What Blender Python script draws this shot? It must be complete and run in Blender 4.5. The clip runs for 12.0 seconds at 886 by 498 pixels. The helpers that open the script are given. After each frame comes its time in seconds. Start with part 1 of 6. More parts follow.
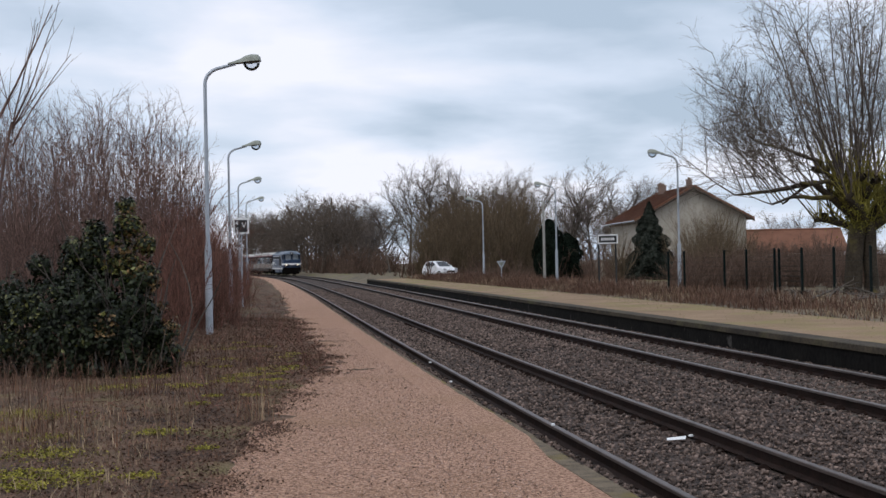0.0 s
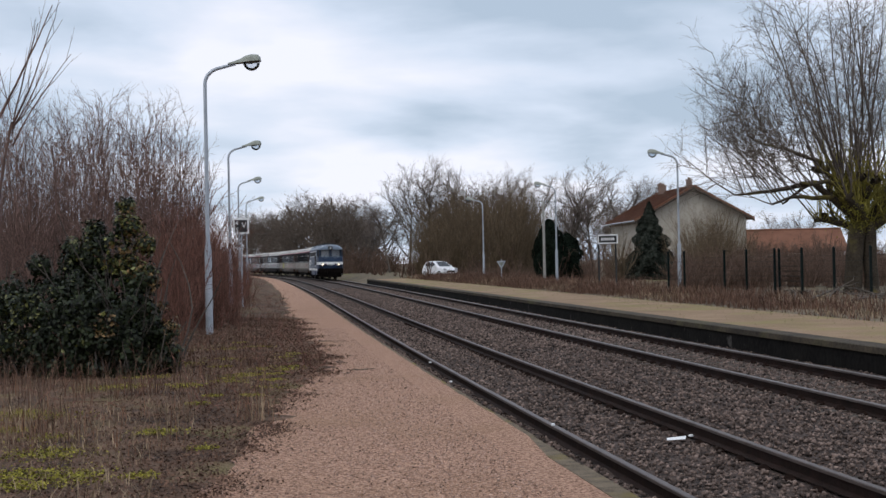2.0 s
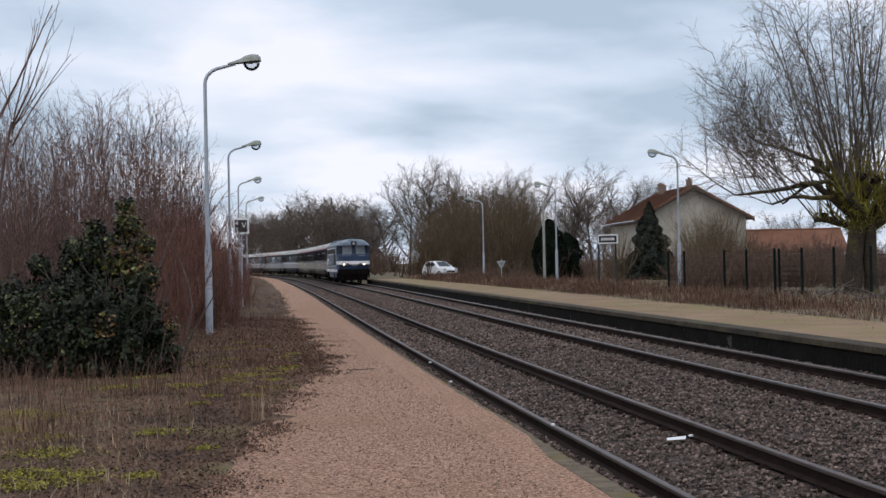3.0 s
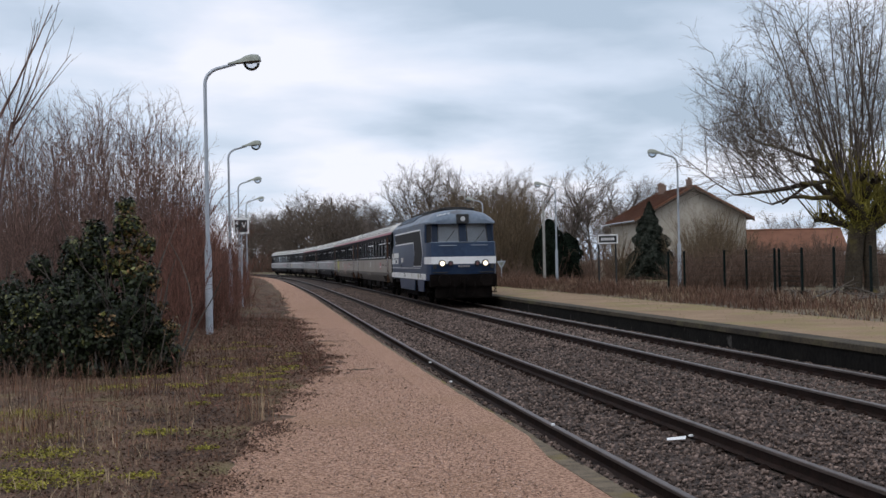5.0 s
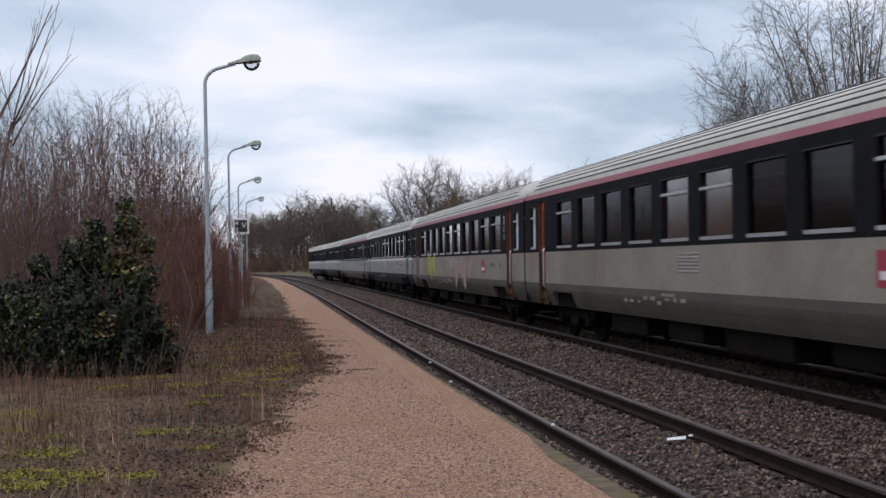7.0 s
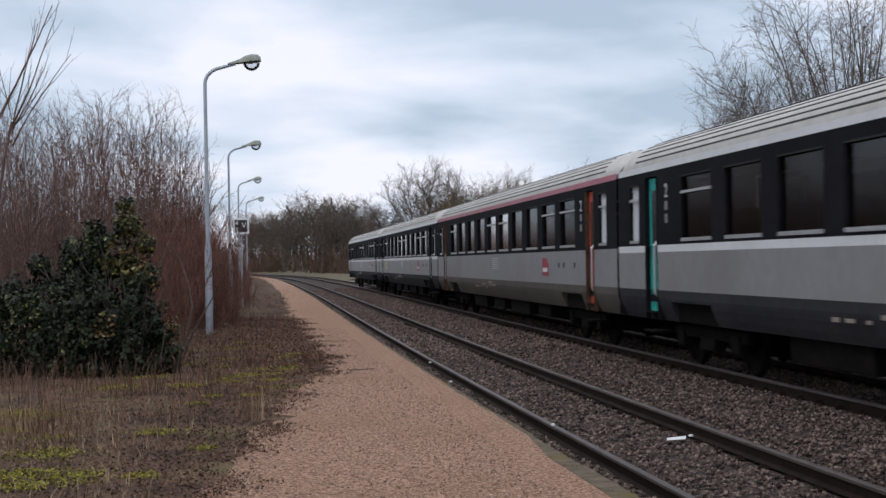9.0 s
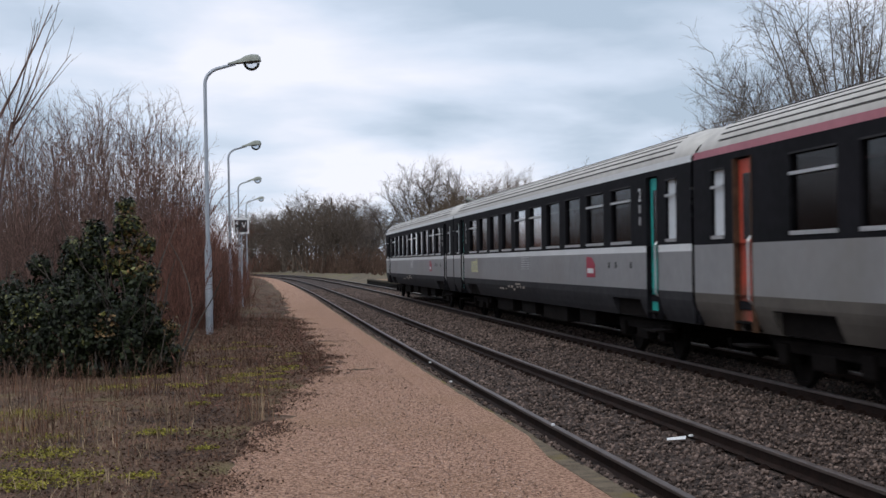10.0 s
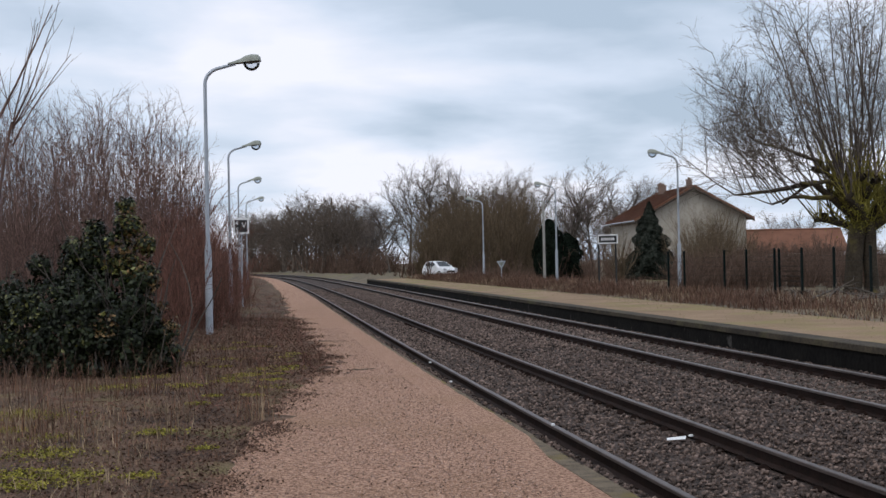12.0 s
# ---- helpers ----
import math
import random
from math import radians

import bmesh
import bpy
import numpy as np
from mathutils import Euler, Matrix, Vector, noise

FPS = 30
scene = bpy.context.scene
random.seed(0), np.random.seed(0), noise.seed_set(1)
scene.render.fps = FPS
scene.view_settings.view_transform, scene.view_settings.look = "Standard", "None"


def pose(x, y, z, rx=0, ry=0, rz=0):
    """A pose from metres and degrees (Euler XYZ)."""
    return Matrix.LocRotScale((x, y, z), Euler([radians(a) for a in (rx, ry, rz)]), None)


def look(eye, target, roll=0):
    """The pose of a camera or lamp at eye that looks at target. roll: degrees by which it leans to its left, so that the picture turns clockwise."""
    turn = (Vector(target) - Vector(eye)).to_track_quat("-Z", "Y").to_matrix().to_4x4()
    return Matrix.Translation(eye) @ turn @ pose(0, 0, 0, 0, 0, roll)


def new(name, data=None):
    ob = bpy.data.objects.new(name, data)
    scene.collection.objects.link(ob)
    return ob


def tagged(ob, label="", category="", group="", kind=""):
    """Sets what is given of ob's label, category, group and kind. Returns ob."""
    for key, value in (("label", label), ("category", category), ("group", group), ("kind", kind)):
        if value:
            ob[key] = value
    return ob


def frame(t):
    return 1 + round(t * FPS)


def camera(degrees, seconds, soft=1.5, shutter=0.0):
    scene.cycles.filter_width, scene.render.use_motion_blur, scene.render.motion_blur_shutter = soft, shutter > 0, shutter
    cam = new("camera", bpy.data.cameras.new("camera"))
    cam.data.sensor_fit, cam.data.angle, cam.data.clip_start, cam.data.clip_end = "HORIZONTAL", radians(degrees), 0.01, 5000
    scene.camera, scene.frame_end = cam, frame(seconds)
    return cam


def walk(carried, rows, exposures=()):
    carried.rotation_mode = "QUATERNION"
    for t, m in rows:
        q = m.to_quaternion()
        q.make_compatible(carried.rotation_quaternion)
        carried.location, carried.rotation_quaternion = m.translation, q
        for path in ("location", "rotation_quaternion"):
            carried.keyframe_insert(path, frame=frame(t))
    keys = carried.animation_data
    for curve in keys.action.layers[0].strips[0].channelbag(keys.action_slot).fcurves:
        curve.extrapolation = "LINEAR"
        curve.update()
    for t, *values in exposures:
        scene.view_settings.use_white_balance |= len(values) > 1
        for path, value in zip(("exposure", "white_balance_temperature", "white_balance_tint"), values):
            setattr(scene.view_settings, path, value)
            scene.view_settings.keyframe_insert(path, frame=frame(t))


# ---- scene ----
SECONDS = 12.0
EYE = Vector((0.0, 0.0, 1.993))
PITCH = 0.009291
cam = camera(37.56, SECONDS, soft=1.5, shutter=0.15)
VIEW = look(EYE, EYE + Vector((0, math.cos(PITCH), math.sin(PITCH))), -1.193)
walk(cam, [(0.0, VIEW), (SECONDS, VIEW)])

# ---- light: a bright overcast winter day ----
SUN_EL, SUN_AZ = radians(55), radians(-150)
scene.view_settings.exposure = 0.0
sun = new("sun", bpy.data.lights.new("sun", "SUN"))
sun.data.energy, sun.data.angle, sun.data.color = 0.95, radians(35), (1.0, 0.96, 0.9)
sun.matrix_world = look(Vector((0, 0, 0)), Vector((-math.sin(SUN_AZ) * math.cos(SUN_EL), -math.cos(SUN_AZ) * math.cos(SUN_EL), -math.sin(SUN_EL))))
sun.location = (0, 0, 60)


def world():
    w = bpy.data.worlds.new("overcast_sky")
    scene.world = w
    w.use_nodes = True
    n, l = w.node_tree.nodes, w.node_tree.links
    n.clear()
    out, bg = n.new("ShaderNodeOutputWorld"), n.new("ShaderNodeBackground")
    sky = n.new("ShaderNodeTexSky")
    sky.sky_type, sky.sun_disc = "NISHITA", False
    sky.sun_elevation, sky.sun_rotation = SUN_EL, SUN_AZ
    coord, sep = n.new("ShaderNodeTexCoord"), n.new("ShaderNodeSeparateXYZ")
    l.new(coord.outputs["Generated"], sep.inputs[0])

    def m(op, a, b):
        k = n.new("ShaderNodeMath")
        k.operation = op
        for i, v in enumerate((a, b)):
            if isinstance(v, (int, float)):
                k.inputs[i].default_value = v
            else:
                l.new(v, k.inputs[i])
        return k.outputs[0]

    up = m("ADD", m("MAXIMUM", sep.outputs[2], 0.0), 0.16)
    flat = n.new("ShaderNodeCombineXYZ")
    l.new(m("DIVIDE", sep.outputs[0], up), flat.inputs[0])
    l.new(m("DIVIDE", sep.outputs[1], up), flat.inputs[1])
    flat.inputs[2].default_value = CLOUD_SEED
    cloud = n.new("ShaderNodeTexNoise")
    cloud.inputs["Scale"].default_value, cloud.inputs["Detail"].default_value = 1.0, 6.0
    cloud.inputs["Roughness"].default_value, cloud.inputs["Distortion"].default_value = 0.48, 0.15
    l.new(flat.outputs[0], cloud.inputs["Vector"])
    ramp = n.new("ShaderNodeValToRGB")
    e = ramp.color_ramp.elements
    e[0].position, e[0].color = 0.38, (0.45, 0.55, 0.68, 1)
    e[1].position, e[1].color = 0.62, (0.90, 0.915, 1.02, 1)
    mid = e.new(0.49)
    mid.color = (0.66, 0.745, 0.89, 1)
    l.new(cloud.outputs["Fac"], ramp.inputs[0])
    dim = n.new("ShaderNodeMix")
    dim.data_type, dim.blend_type = "RGBA", "MULTIPLY"
    dim.inputs[0].default_value = 1.0
    l.new(sky.outputs[0], dim.inputs[6])
    dim.inputs[7].default_value = (0.10, 0.10, 0.10, 1)
    mix = n.new("ShaderNodeMix")
    mix.data_type = "RGBA"
    mix.inputs[0].default_value = 0.93
    l.new(dim.outputs[2], mix.inputs[6])
    l.new(ramp.outputs[0], mix.inputs[7])
    l.new(mix.outputs[2], bg.inputs[0])
    bg.inputs[1].default_value = SKY_STRENGTH
    l.new(bg.outputs[0], out.inputs[0])


CLOUD_SEED, SKY_STRENGTH = 3.0, 1.06
world()


# ---- materials ----
def material(name, dark, light, scale=4.0, rough=0.8, bump=0.3, fine=12.0, metal=0.0, spread=0.18, vary=0.0, coat=0.0, lumps=None, space="Object", spec=None):
    """Two tones mixed by coarse and fine noise, with relief from the fine one; vary: random change from piece to piece."""
    mt = bpy.data.materials.new(name)
    mt.use_nodes = True
    n, l = mt.node_tree.nodes, mt.node_tree.links
    b = n["Principled BSDF"]
    co = n.new("ShaderNodeTexCoord")
    big, small = n.new("ShaderNodeTexNoise"), n.new("ShaderNodeTexNoise")
    for k, s, d in ((big, scale, 3.0), (small, scale * fine, 4.0)):
        k.inputs["Scale"].default_value, k.inputs["Detail"].default_value = s, d
        l.new(co.outputs[space], k.inputs["Vector"])
    add = n.new("ShaderNodeMath")
    add.operation = "ADD"
    l.new(big.outputs["Fac"], add.inputs[0])
    l.new(small.outputs["Fac"], add.inputs[1])
    half = n.new("ShaderNodeMath")
    half.operation = "MULTIPLY"
    l.new(add.outputs[0], half.inputs[0])
    half.inputs[1].default_value = 0.5
    fac = half.outputs[0]
    ramp = n.new("ShaderNodeValToRGB")
    e = ramp.color_ramp.elements
    e[0].position, e[0].color = 0.5 - spread, (*dark, 1)
    e[1].position, e[1].color = 0.5 + spread, (*light, 1)
    l.new(fac, ramp.inputs[0])
    colour = ramp.outputs[0]
    if lumps:
        third, tone, lo, hi = lumps
        k = n.new("ShaderNodeTexNoise")
        k.inputs["Scale"].default_value, k.inputs["Detail"].default_value = third, 4.0
        l.new(co.outputs[space], k.inputs["Vector"])
        r2 = n.new("ShaderNodeMapRange")
        r2.inputs["From Min"].default_value, r2.inputs["From Max"].default_value = lo, hi
        l.new(k.outputs["Fac"], r2.inputs[0])
        mx = n.new("ShaderNodeMix")
        mx.data_type = "RGBA"
        l.new(r2.outputs[0], mx.inputs[0])
        l.new(colour, mx.inputs[6])
        mx.inputs[7].default_value = (*tone, 1)
        colour = mx.outputs[2]
    if vary:
        geo = n.new("ShaderNodeNewGeometry")
        hsv = n.new("ShaderNodeHueSaturation")
        rng = n.new("ShaderNodeMapRange")
        l.new(geo.outputs["Random Per Island"], rng.inputs[0])
        rng.inputs["To Min"].default_value, rng.inputs["To Max"].default_value = 1 - vary, 1 + vary
        l.new(rng.outputs[0], hsv.inputs["Value"])
        l.new(colour, hsv.inputs["Color"])
        colour = hsv.outputs[0]
    l.new(colour, b.inputs["Base Color"])
    b.inputs["Roughness"].default_value, b.inputs["Metallic"].default_value = rough, metal
    b.inputs["Coat Weight"].default_value = coat
    if rough > 0.6:
        b.inputs["Specular IOR Level"].default_value = 0.25 if light[0] > 0.04 else 0.1
    if spec is not None:
        b.inputs["Specular IOR Level"].default_value = spec
    if bump:
        bp = n.new("ShaderNodeBump")
        bp.inputs["Strength"].default_value, bp.inputs["Distance"].default_value = bump, 0.02
        l.new(small.outputs["Fac"], bp.inputs["Height"])
        l.new(bp.outputs[0], b.inputs["Normal"])
    return mt


def glow(name, colour, strength):
    mt = bpy.data.materials.new(name)
    mt.use_nodes = True
    b = mt.node_tree.nodes["Principled BSDF"]
    b.inputs["Base Color"].default_value = (*colour, 1)
    b.inputs["Emission Color"].default_value = (*colour, 1)
    b.inputs["Emission Strength"].default_value = strength
    return mt


def glass(name, tint, rough=0.03, ior=1.42):
    """A tinted pane: part lets light through, part mirrors by its angle."""
    mt = bpy.data.materials.new(name)
    mt.use_nodes = True
    n, l = mt.node_tree.nodes, mt.node_tree.links
    n.clear()
    out, mix, fr = n.new("ShaderNodeOutputMaterial"), n.new("ShaderNodeMixShader"), n.new("ShaderNodeFresnel")
    tr, gl = n.new("ShaderNodeBsdfTransparent"), n.new("ShaderNodeBsdfGlossy")
    tr.inputs[0].default_value = (*tint, 1)
    gl.inputs["Roughness"].default_value = rough
    gl.inputs[0].default_value = (0.75, 0.75, 0.75, 1)
    fr.inputs[0].default_value = ior
    l.new(fr.outputs[0], mix.inputs[0])
    l.new(tr.outputs[0], mix.inputs[1])
    l.new(gl.outputs[0], mix.inputs[2])
    l.new(mix.outputs[0], out.inputs[0])
    return mt


M = {}
M["earth"] = material("winter_earth", (0.07, 0.055, 0.04), (0.20, 0.16, 0.105), 0.35, 0.95, 0.8, 14, lumps=(0.16, (0.16, 0.15, 0.05), 0.55, 0.75))
M["verge"] = material("leaf_litter", (0.012, 0.006, 0.004), (0.175, 0.105, 0.066), 1.7, 0.95, 1.0, 16, spread=0.13, lumps=(0.7, (0.15, 0.125, 0.05), 0.54, 0.72))
M["gravel_pink"] = material("pink_gravel", (0.12, 0.055, 0.033), (0.60, 0.365, 0.25), 26.0, 0.92, 1.0, 3, spread=0.11, lumps=(0.45, (0.26, 0.15, 0.08), 0.50, 1.0))
M["sand"] = material("sandy_gravel", (0.17, 0.108, 0.062), (0.33, 0.225, 0.14), 0.7, 0.95, 0.5, 30, lumps=(0.3, (0.20, 0.175, 0.055), 0.5, 0.68))
M["kerb"] = material("mossy_concrete", (0.06, 0.045, 0.03), (0.22, 0.17, 0.115), 6.0, 0.9, 0.8, 10, lumps=(1.6, (0.17, 0.13, 0.03), 0.52, 0.66))
# the darkest tone paints in the shaded gaps between stones
M["ballast"] = material("ballast_bed", (0.006, 0.004, 0.0034), (0.11, 0.077, 0.063), 12.0, 0.95, 1.0, 4, spread=0.12)
M["stone"] = material("ballast_stone", (0.034, 0.023, 0.018), (0.22, 0.16, 0.134), 6, 0.9, 0.3, 6, vary=0.85)
M["sleeper"] = material("tarred_sleeper", (0.028, 0.022, 0.018), (0.10, 0.08, 0.065), 3, 0.9, 0.5, 10)
M["rail_side"] = material("rusty_rail", (0.007, 0.0042, 0.0033), (0.030, 0.016, 0.012), 4, 0.75, 0.3, 10, spec=0.1)
M["rail_top"] = material("worn_rail_head", (0.04, 0.028, 0.023), (0.10, 0.073, 0.062), 3, 0.5, 0.1, 10, spec=0.45)
M["rail_bright"] = material("polished_rail_head", (0.06, 0.046, 0.04), (0.13, 0.105, 0.095), 3, 0.45, 0.1, 10, metal=0.2)
# near-black wall face with a few pale patches
M["wall"] = material("near_black_platform_wall", (0.003, 0.0027, 0.0024), (0.016, 0.014, 0.012), 1.1, 0.95, 0.5, 9, lumps=(1.8, (0.13, 0.12, 0.11), 0.66, 0.80))
M["coping"] = material("platform_coping", (0.014, 0.011, 0.008), (0.085, 0.066, 0.042), 1.4, 0.9, 0.4, 14, lumps=(0.4, (0.10, 0.095, 0.035), 0.55, 0.75))
M["galv"] = material("galvanised_steel", (0.30, 0.33, 0.37), (0.47, 0.50, 0.54), 3, 0.5, 0.05, 9, metal=0.35)
M["lamp_body"] = material("lamp_housing", (0.16, 0.17, 0.14), (0.33, 0.35, 0.30), 5, 0.5, 0.1, 8)
M["black"] = material("black_steel", (0.010, 0.010, 0.011), (0.03, 0.03, 0.032), 5, 0.6, 0.1, 8)
M["white"] = material("white_paint", (0.74, 0.74, 0.74), (0.86, 0.86, 0.86), 4, 0.4, 0.05, 8)
M["green_post"] = material("green_fence_paint", (0.004, 0.007, 0.007), (0.012, 0.018, 0.017), 5, 0.7, 0.1, 8, spec=0.1)
M["bark"] = material("grey_bark", (0.05, 0.042, 0.036), (0.16, 0.135, 0.115), 3, 0.95, 0.5, 8, space="Generated", vary=0.25)
M["twig"] = material("winter_twig", (0.11, 0.09, 0.08), (0.25, 0.205, 0.18), 3, 0.9, 0, 8, vary=0.35)
M["twig_grey"] = material("grey_pollard_twig", (0.080, 0.064, 0.054), (0.21, 0.172, 0.145), 3, 0.9, 0, 8, vary=0.4)
M["twig_dark"] = material("dark_twig", (0.075, 0.058, 0.045), (0.19, 0.15, 0.12), 3, 0.9, 0, 8, vary=0.4)
M["twig_olive"] = material("olive_twig", (0.075, 0.052, 0.030), (0.185, 0.135, 0.085), 3, 0.9, 0, 8, vary=0.45)
M["twig_red"] = material("red_brown_twig", (0.075, 0.035, 0.026), (0.22, 0.108, 0.080), 3, 0.9, 0, 8, vary=0.55)
M["brush_brown"] = material("brown_brush_twig", (0.07, 0.042, 0.030), (0.19, 0.125, 0.092), 3, 0.9, 0, 8, vary=0.45)
M["moss_bark"] = material("mossy_bark", (0.020, 0.015, 0.011), (0.080, 0.062, 0.042), 1.8, 0.95, 0.8, 8, lumps=(0.8, (0.17, 0.14, 0.032), 0.55, 0.72))
M["moss"] = material("moss_tuft", (0.13, 0.12, 0.018), (0.33, 0.285, 0.05), 3, 0.95, 0.2, 8, vary=0.45)
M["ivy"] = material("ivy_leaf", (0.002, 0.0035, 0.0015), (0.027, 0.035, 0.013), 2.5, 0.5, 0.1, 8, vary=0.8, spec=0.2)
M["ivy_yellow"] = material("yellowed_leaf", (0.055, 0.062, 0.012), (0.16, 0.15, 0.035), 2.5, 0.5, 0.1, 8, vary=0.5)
M["ivy_brown"] = material("brown_leaf", (0.09, 0.05, 0.015), (0.20, 0.115, 0.035), 2.5, 0.6, 0.1, 8, vary=0.4)
M["dry_grass"] = material("dry_grass", (0.17, 0.122, 0.075), (0.37, 0.275, 0.18), 0.8, 0.9, 0, 6, vary=0.45)
M["brown_grass"] = material("brown_grass", (0.062, 0.032, 0.022), (0.165, 0.094, 0.063), 0.5, 0.9, 0, 6, vary=0.5)
M["leaf_dead"] = material("dead_leaf", (0.045, 0.024, 0.016), (0.20, 0.115, 0.078), 2, 0.85, 0, 6, vary=0.5)
M["conifer"] = material("conifer_needles", (0.004, 0.007, 0.005), (0.016, 0.023, 0.015), 3, 1.0, 0.1, 8, vary=0.5, spec=0.05)
M["spruce"] = material("spruce_needles", (0.014, 0.018, 0.014), (0.048, 0.053, 0.042), 3, 1.0, 0.1, 8, vary=0.55, spec=0.05)
M["render_wall"] = material("weathered_house_render", (0.36, 0.32, 0.26), (0.52, 0.47, 0.40), 0.6, 0.9, 0.3, 14)
M["roof_tile"] = material("clay_roof_tile", (0.12, 0.052, 0.032), (0.235, 0.112, 0.070), 0.9, 0.9, 0.4, 12)
M["pane_dark"] = material("dark_window_pane", (0.02, 0.022, 0.025), (0.05, 0.052, 0.055), 2, 0.1, 0, 8)
M["shutter"] = material("grey_shutter", (0.25, 0.24, 0.22), (0.38, 0.36, 0.33), 3, 0.7, 0.1, 8)
M["brick"] = material("chimney_brick", (0.16, 0.11, 0.09), (0.28, 0.2, 0.16), 4, 0.9, 0.3, 8)
M["car_white"] = material("white_car_paint", (0.78, 0.78, 0.79), (0.85, 0.85, 0.86), 2, 0.25, 0, 8, coat=0.6)
M["rubber"] = material("black_rubber", (0.008, 0.008, 0.008), (0.022, 0.022, 0.022), 5, 0.8, 0.1, 8)
M["glass"] = glass("car_glass", (0.16, 0.18, 0.19))
M["lamp_glass"] = glass("lamp_bowl_glass", (0.80, 0.83, 0.86), 0.08)
M["paper"] = material("white_paper", (0.70, 0.70, 0.70), (0.82, 0.82, 0.82), 8, 0.8, 0.1, 6)
# rolling stock
M["rust_jamb"] = material("rust_stained_jamb", (0.035, 0.018, 0.011), (0.12, 0.062, 0.035), 1.5, 0.85, 0.1, 9)
M["letter_yellow"] = material("pale_yellow_lettering", (0.50, 0.48, 0.26), (0.60, 0.58, 0.36), 3, 0.6, 0, 8)
M["coach_glass"] = glass("tinted_coach_glass", (0.07, 0.062, 0.055), 0.12, 1.65)
M["blue"] = material("worn_blue_paint", (0.009, 0.023, 0.058), (0.023, 0.050, 0.108), 0.9, 0.40, 0.05, 9, lumps=(0.8, (0.042, 0.062, 0.095), 0.54, 0.80), spec=0.35)
M["blue_grey"] = material("faded_roof_blue", (0.085, 0.115, 0.16), (0.17, 0.21, 0.265), 0.8, 0.5, 0.1, 9, lumps=(0.9, (0.07, 0.065, 0.065), 0.50, 0.70))
M["loco_roof"] = material("sooty_loco_roof", (0.012, 0.011, 0.011), (0.055, 0.052, 0.052), 1.2, 0.8, 0.3, 9)
M["loco_white"] = material("grimy_white_band", (0.70, 0.69, 0.67), (0.84, 0.84, 0.83), 1.0, 0.5, 0.05, 9, lumps=(1.4, (0.24, 0.17, 0.08), 0.55, 0.68))
M["loco_panel"] = material("black_grille_panel", (0.006, 0.0055, 0.006), (0.018, 0.016, 0.016), 1.2, 0.6, 0.1, 20, spec=0.12)
# near-black: the shade beneath the train is worked into this colour
M["under"] = material("shade_black_underframe", (0.0025, 0.002, 0.0017), (0.012, 0.009, 0.008), 2, 0.95, 0.3, 8, spec=0.08)
M["coach_grey"] = material("coach_light_grey", (0.19, 0.188, 0.19), (0.26, 0.257, 0.26), 0.6, 0.42, 0.03, 9, lumps=(0.35, (0.17, 0.15, 0.13), 0.55, 0.9))
M["coach_warm"] = material("coach_dusty_grey", (0.20, 0.172, 0.142), (0.30, 0.262, 0.217), 0.6, 0.5, 0.03, 9, lumps=(0.45, (0.155, 0.122, 0.090), 0.50, 0.8))
M["coach_dark"] = material("coach_anthracite", (0.006, 0.006, 0.007), (0.015, 0.014, 0.017), 0.7, 0.75, 0.03, 9, spec=0.06)
M["coach_skirt"] = material("coach_skirt_grey", (0.022, 0.022, 0.025), (0.046, 0.044, 0.046), 0.7, 0.75, 0.05, 9, spec=0.1)
M["skirt_warm"] = material("coach_dusty_skirt", (0.055, 0.046, 0.037), (0.105, 0.09, 0.075), 0.7, 0.6, 0.05, 9, lumps=(0.8, (0.045, 0.036, 0.03), 0.5, 0.75))
M["coach_roof"] = material("ribbed_coach_roof", (0.42, 0.395, 0.36), (0.62, 0.595, 0.55), 0.5, 0.55, 0.05, 9, lumps=(0.5, (0.31, 0.28, 0.24), 0.55, 0.8))
M["roof_groove"] = material("dark_roof_groove", (0.035, 0.032, 0.03), (0.075, 0.07, 0.065), 2, 0.9, 0, 8)
M["coach_stripe"] = material("coach_white_stripe", (0.58, 0.58, 0.58), (0.72, 0.72, 0.72), 1, 0.4, 0.02, 9)
M["coach_pink"] = material("faded_red_stripe", (0.34, 0.10, 0.13), (0.46, 0.16, 0.19), 0.8, 0.5, 0.03, 9)
M["door_red"] = material("red_door_paint", (0.36, 0.045, 0.025), (0.50, 0.075, 0.04), 1.5, 0.5, 0.03, 9, lumps=(1.2, (0.12, 0.05, 0.03), 0.5, 0.7))
M["door_teal"] = material("teal_door_paint", (0.02, 0.33, 0.29), (0.04, 0.43, 0.38), 1.5, 0.4, 0.03, 9)
M["alu"] = material("aluminium_trim", (0.46, 0.46, 0.46), (0.62, 0.62, 0.62), 3, 0.35, 0.02, 9, metal=0.7)
M["blind"] = material("pale_blind", (0.50, 0.52, 0.54), (0.60, 0.62, 0.64), 2, 0.6, 0.05, 8)
M["logo_red"] = material("red_sign_patch", (0.26, 0.014, 0.035), (0.36, 0.028, 0.06), 3, 0.45, 0, 8)
M["graffiti_yellow"] = material("sprayed_yellow", (0.30, 0.29, 0.05), (0.45, 0.43, 0.10), 3, 0.6, 0, 8)
M["graffiti_pink"] = material("sprayed_pink", (0.30, 0.21, 0.19), (0.42, 0.31, 0.28), 3, 0.6, 0, 8)
M["headlight"] = glow("headlight_glow", (1.0, 0.84, 0.62), 1.7)
M["red_lamp"] = material("unlit_red_lamp", (0.10, 0.05, 0.05), (0.2, 0.1, 0.1), 3, 0.2, 0, 8)


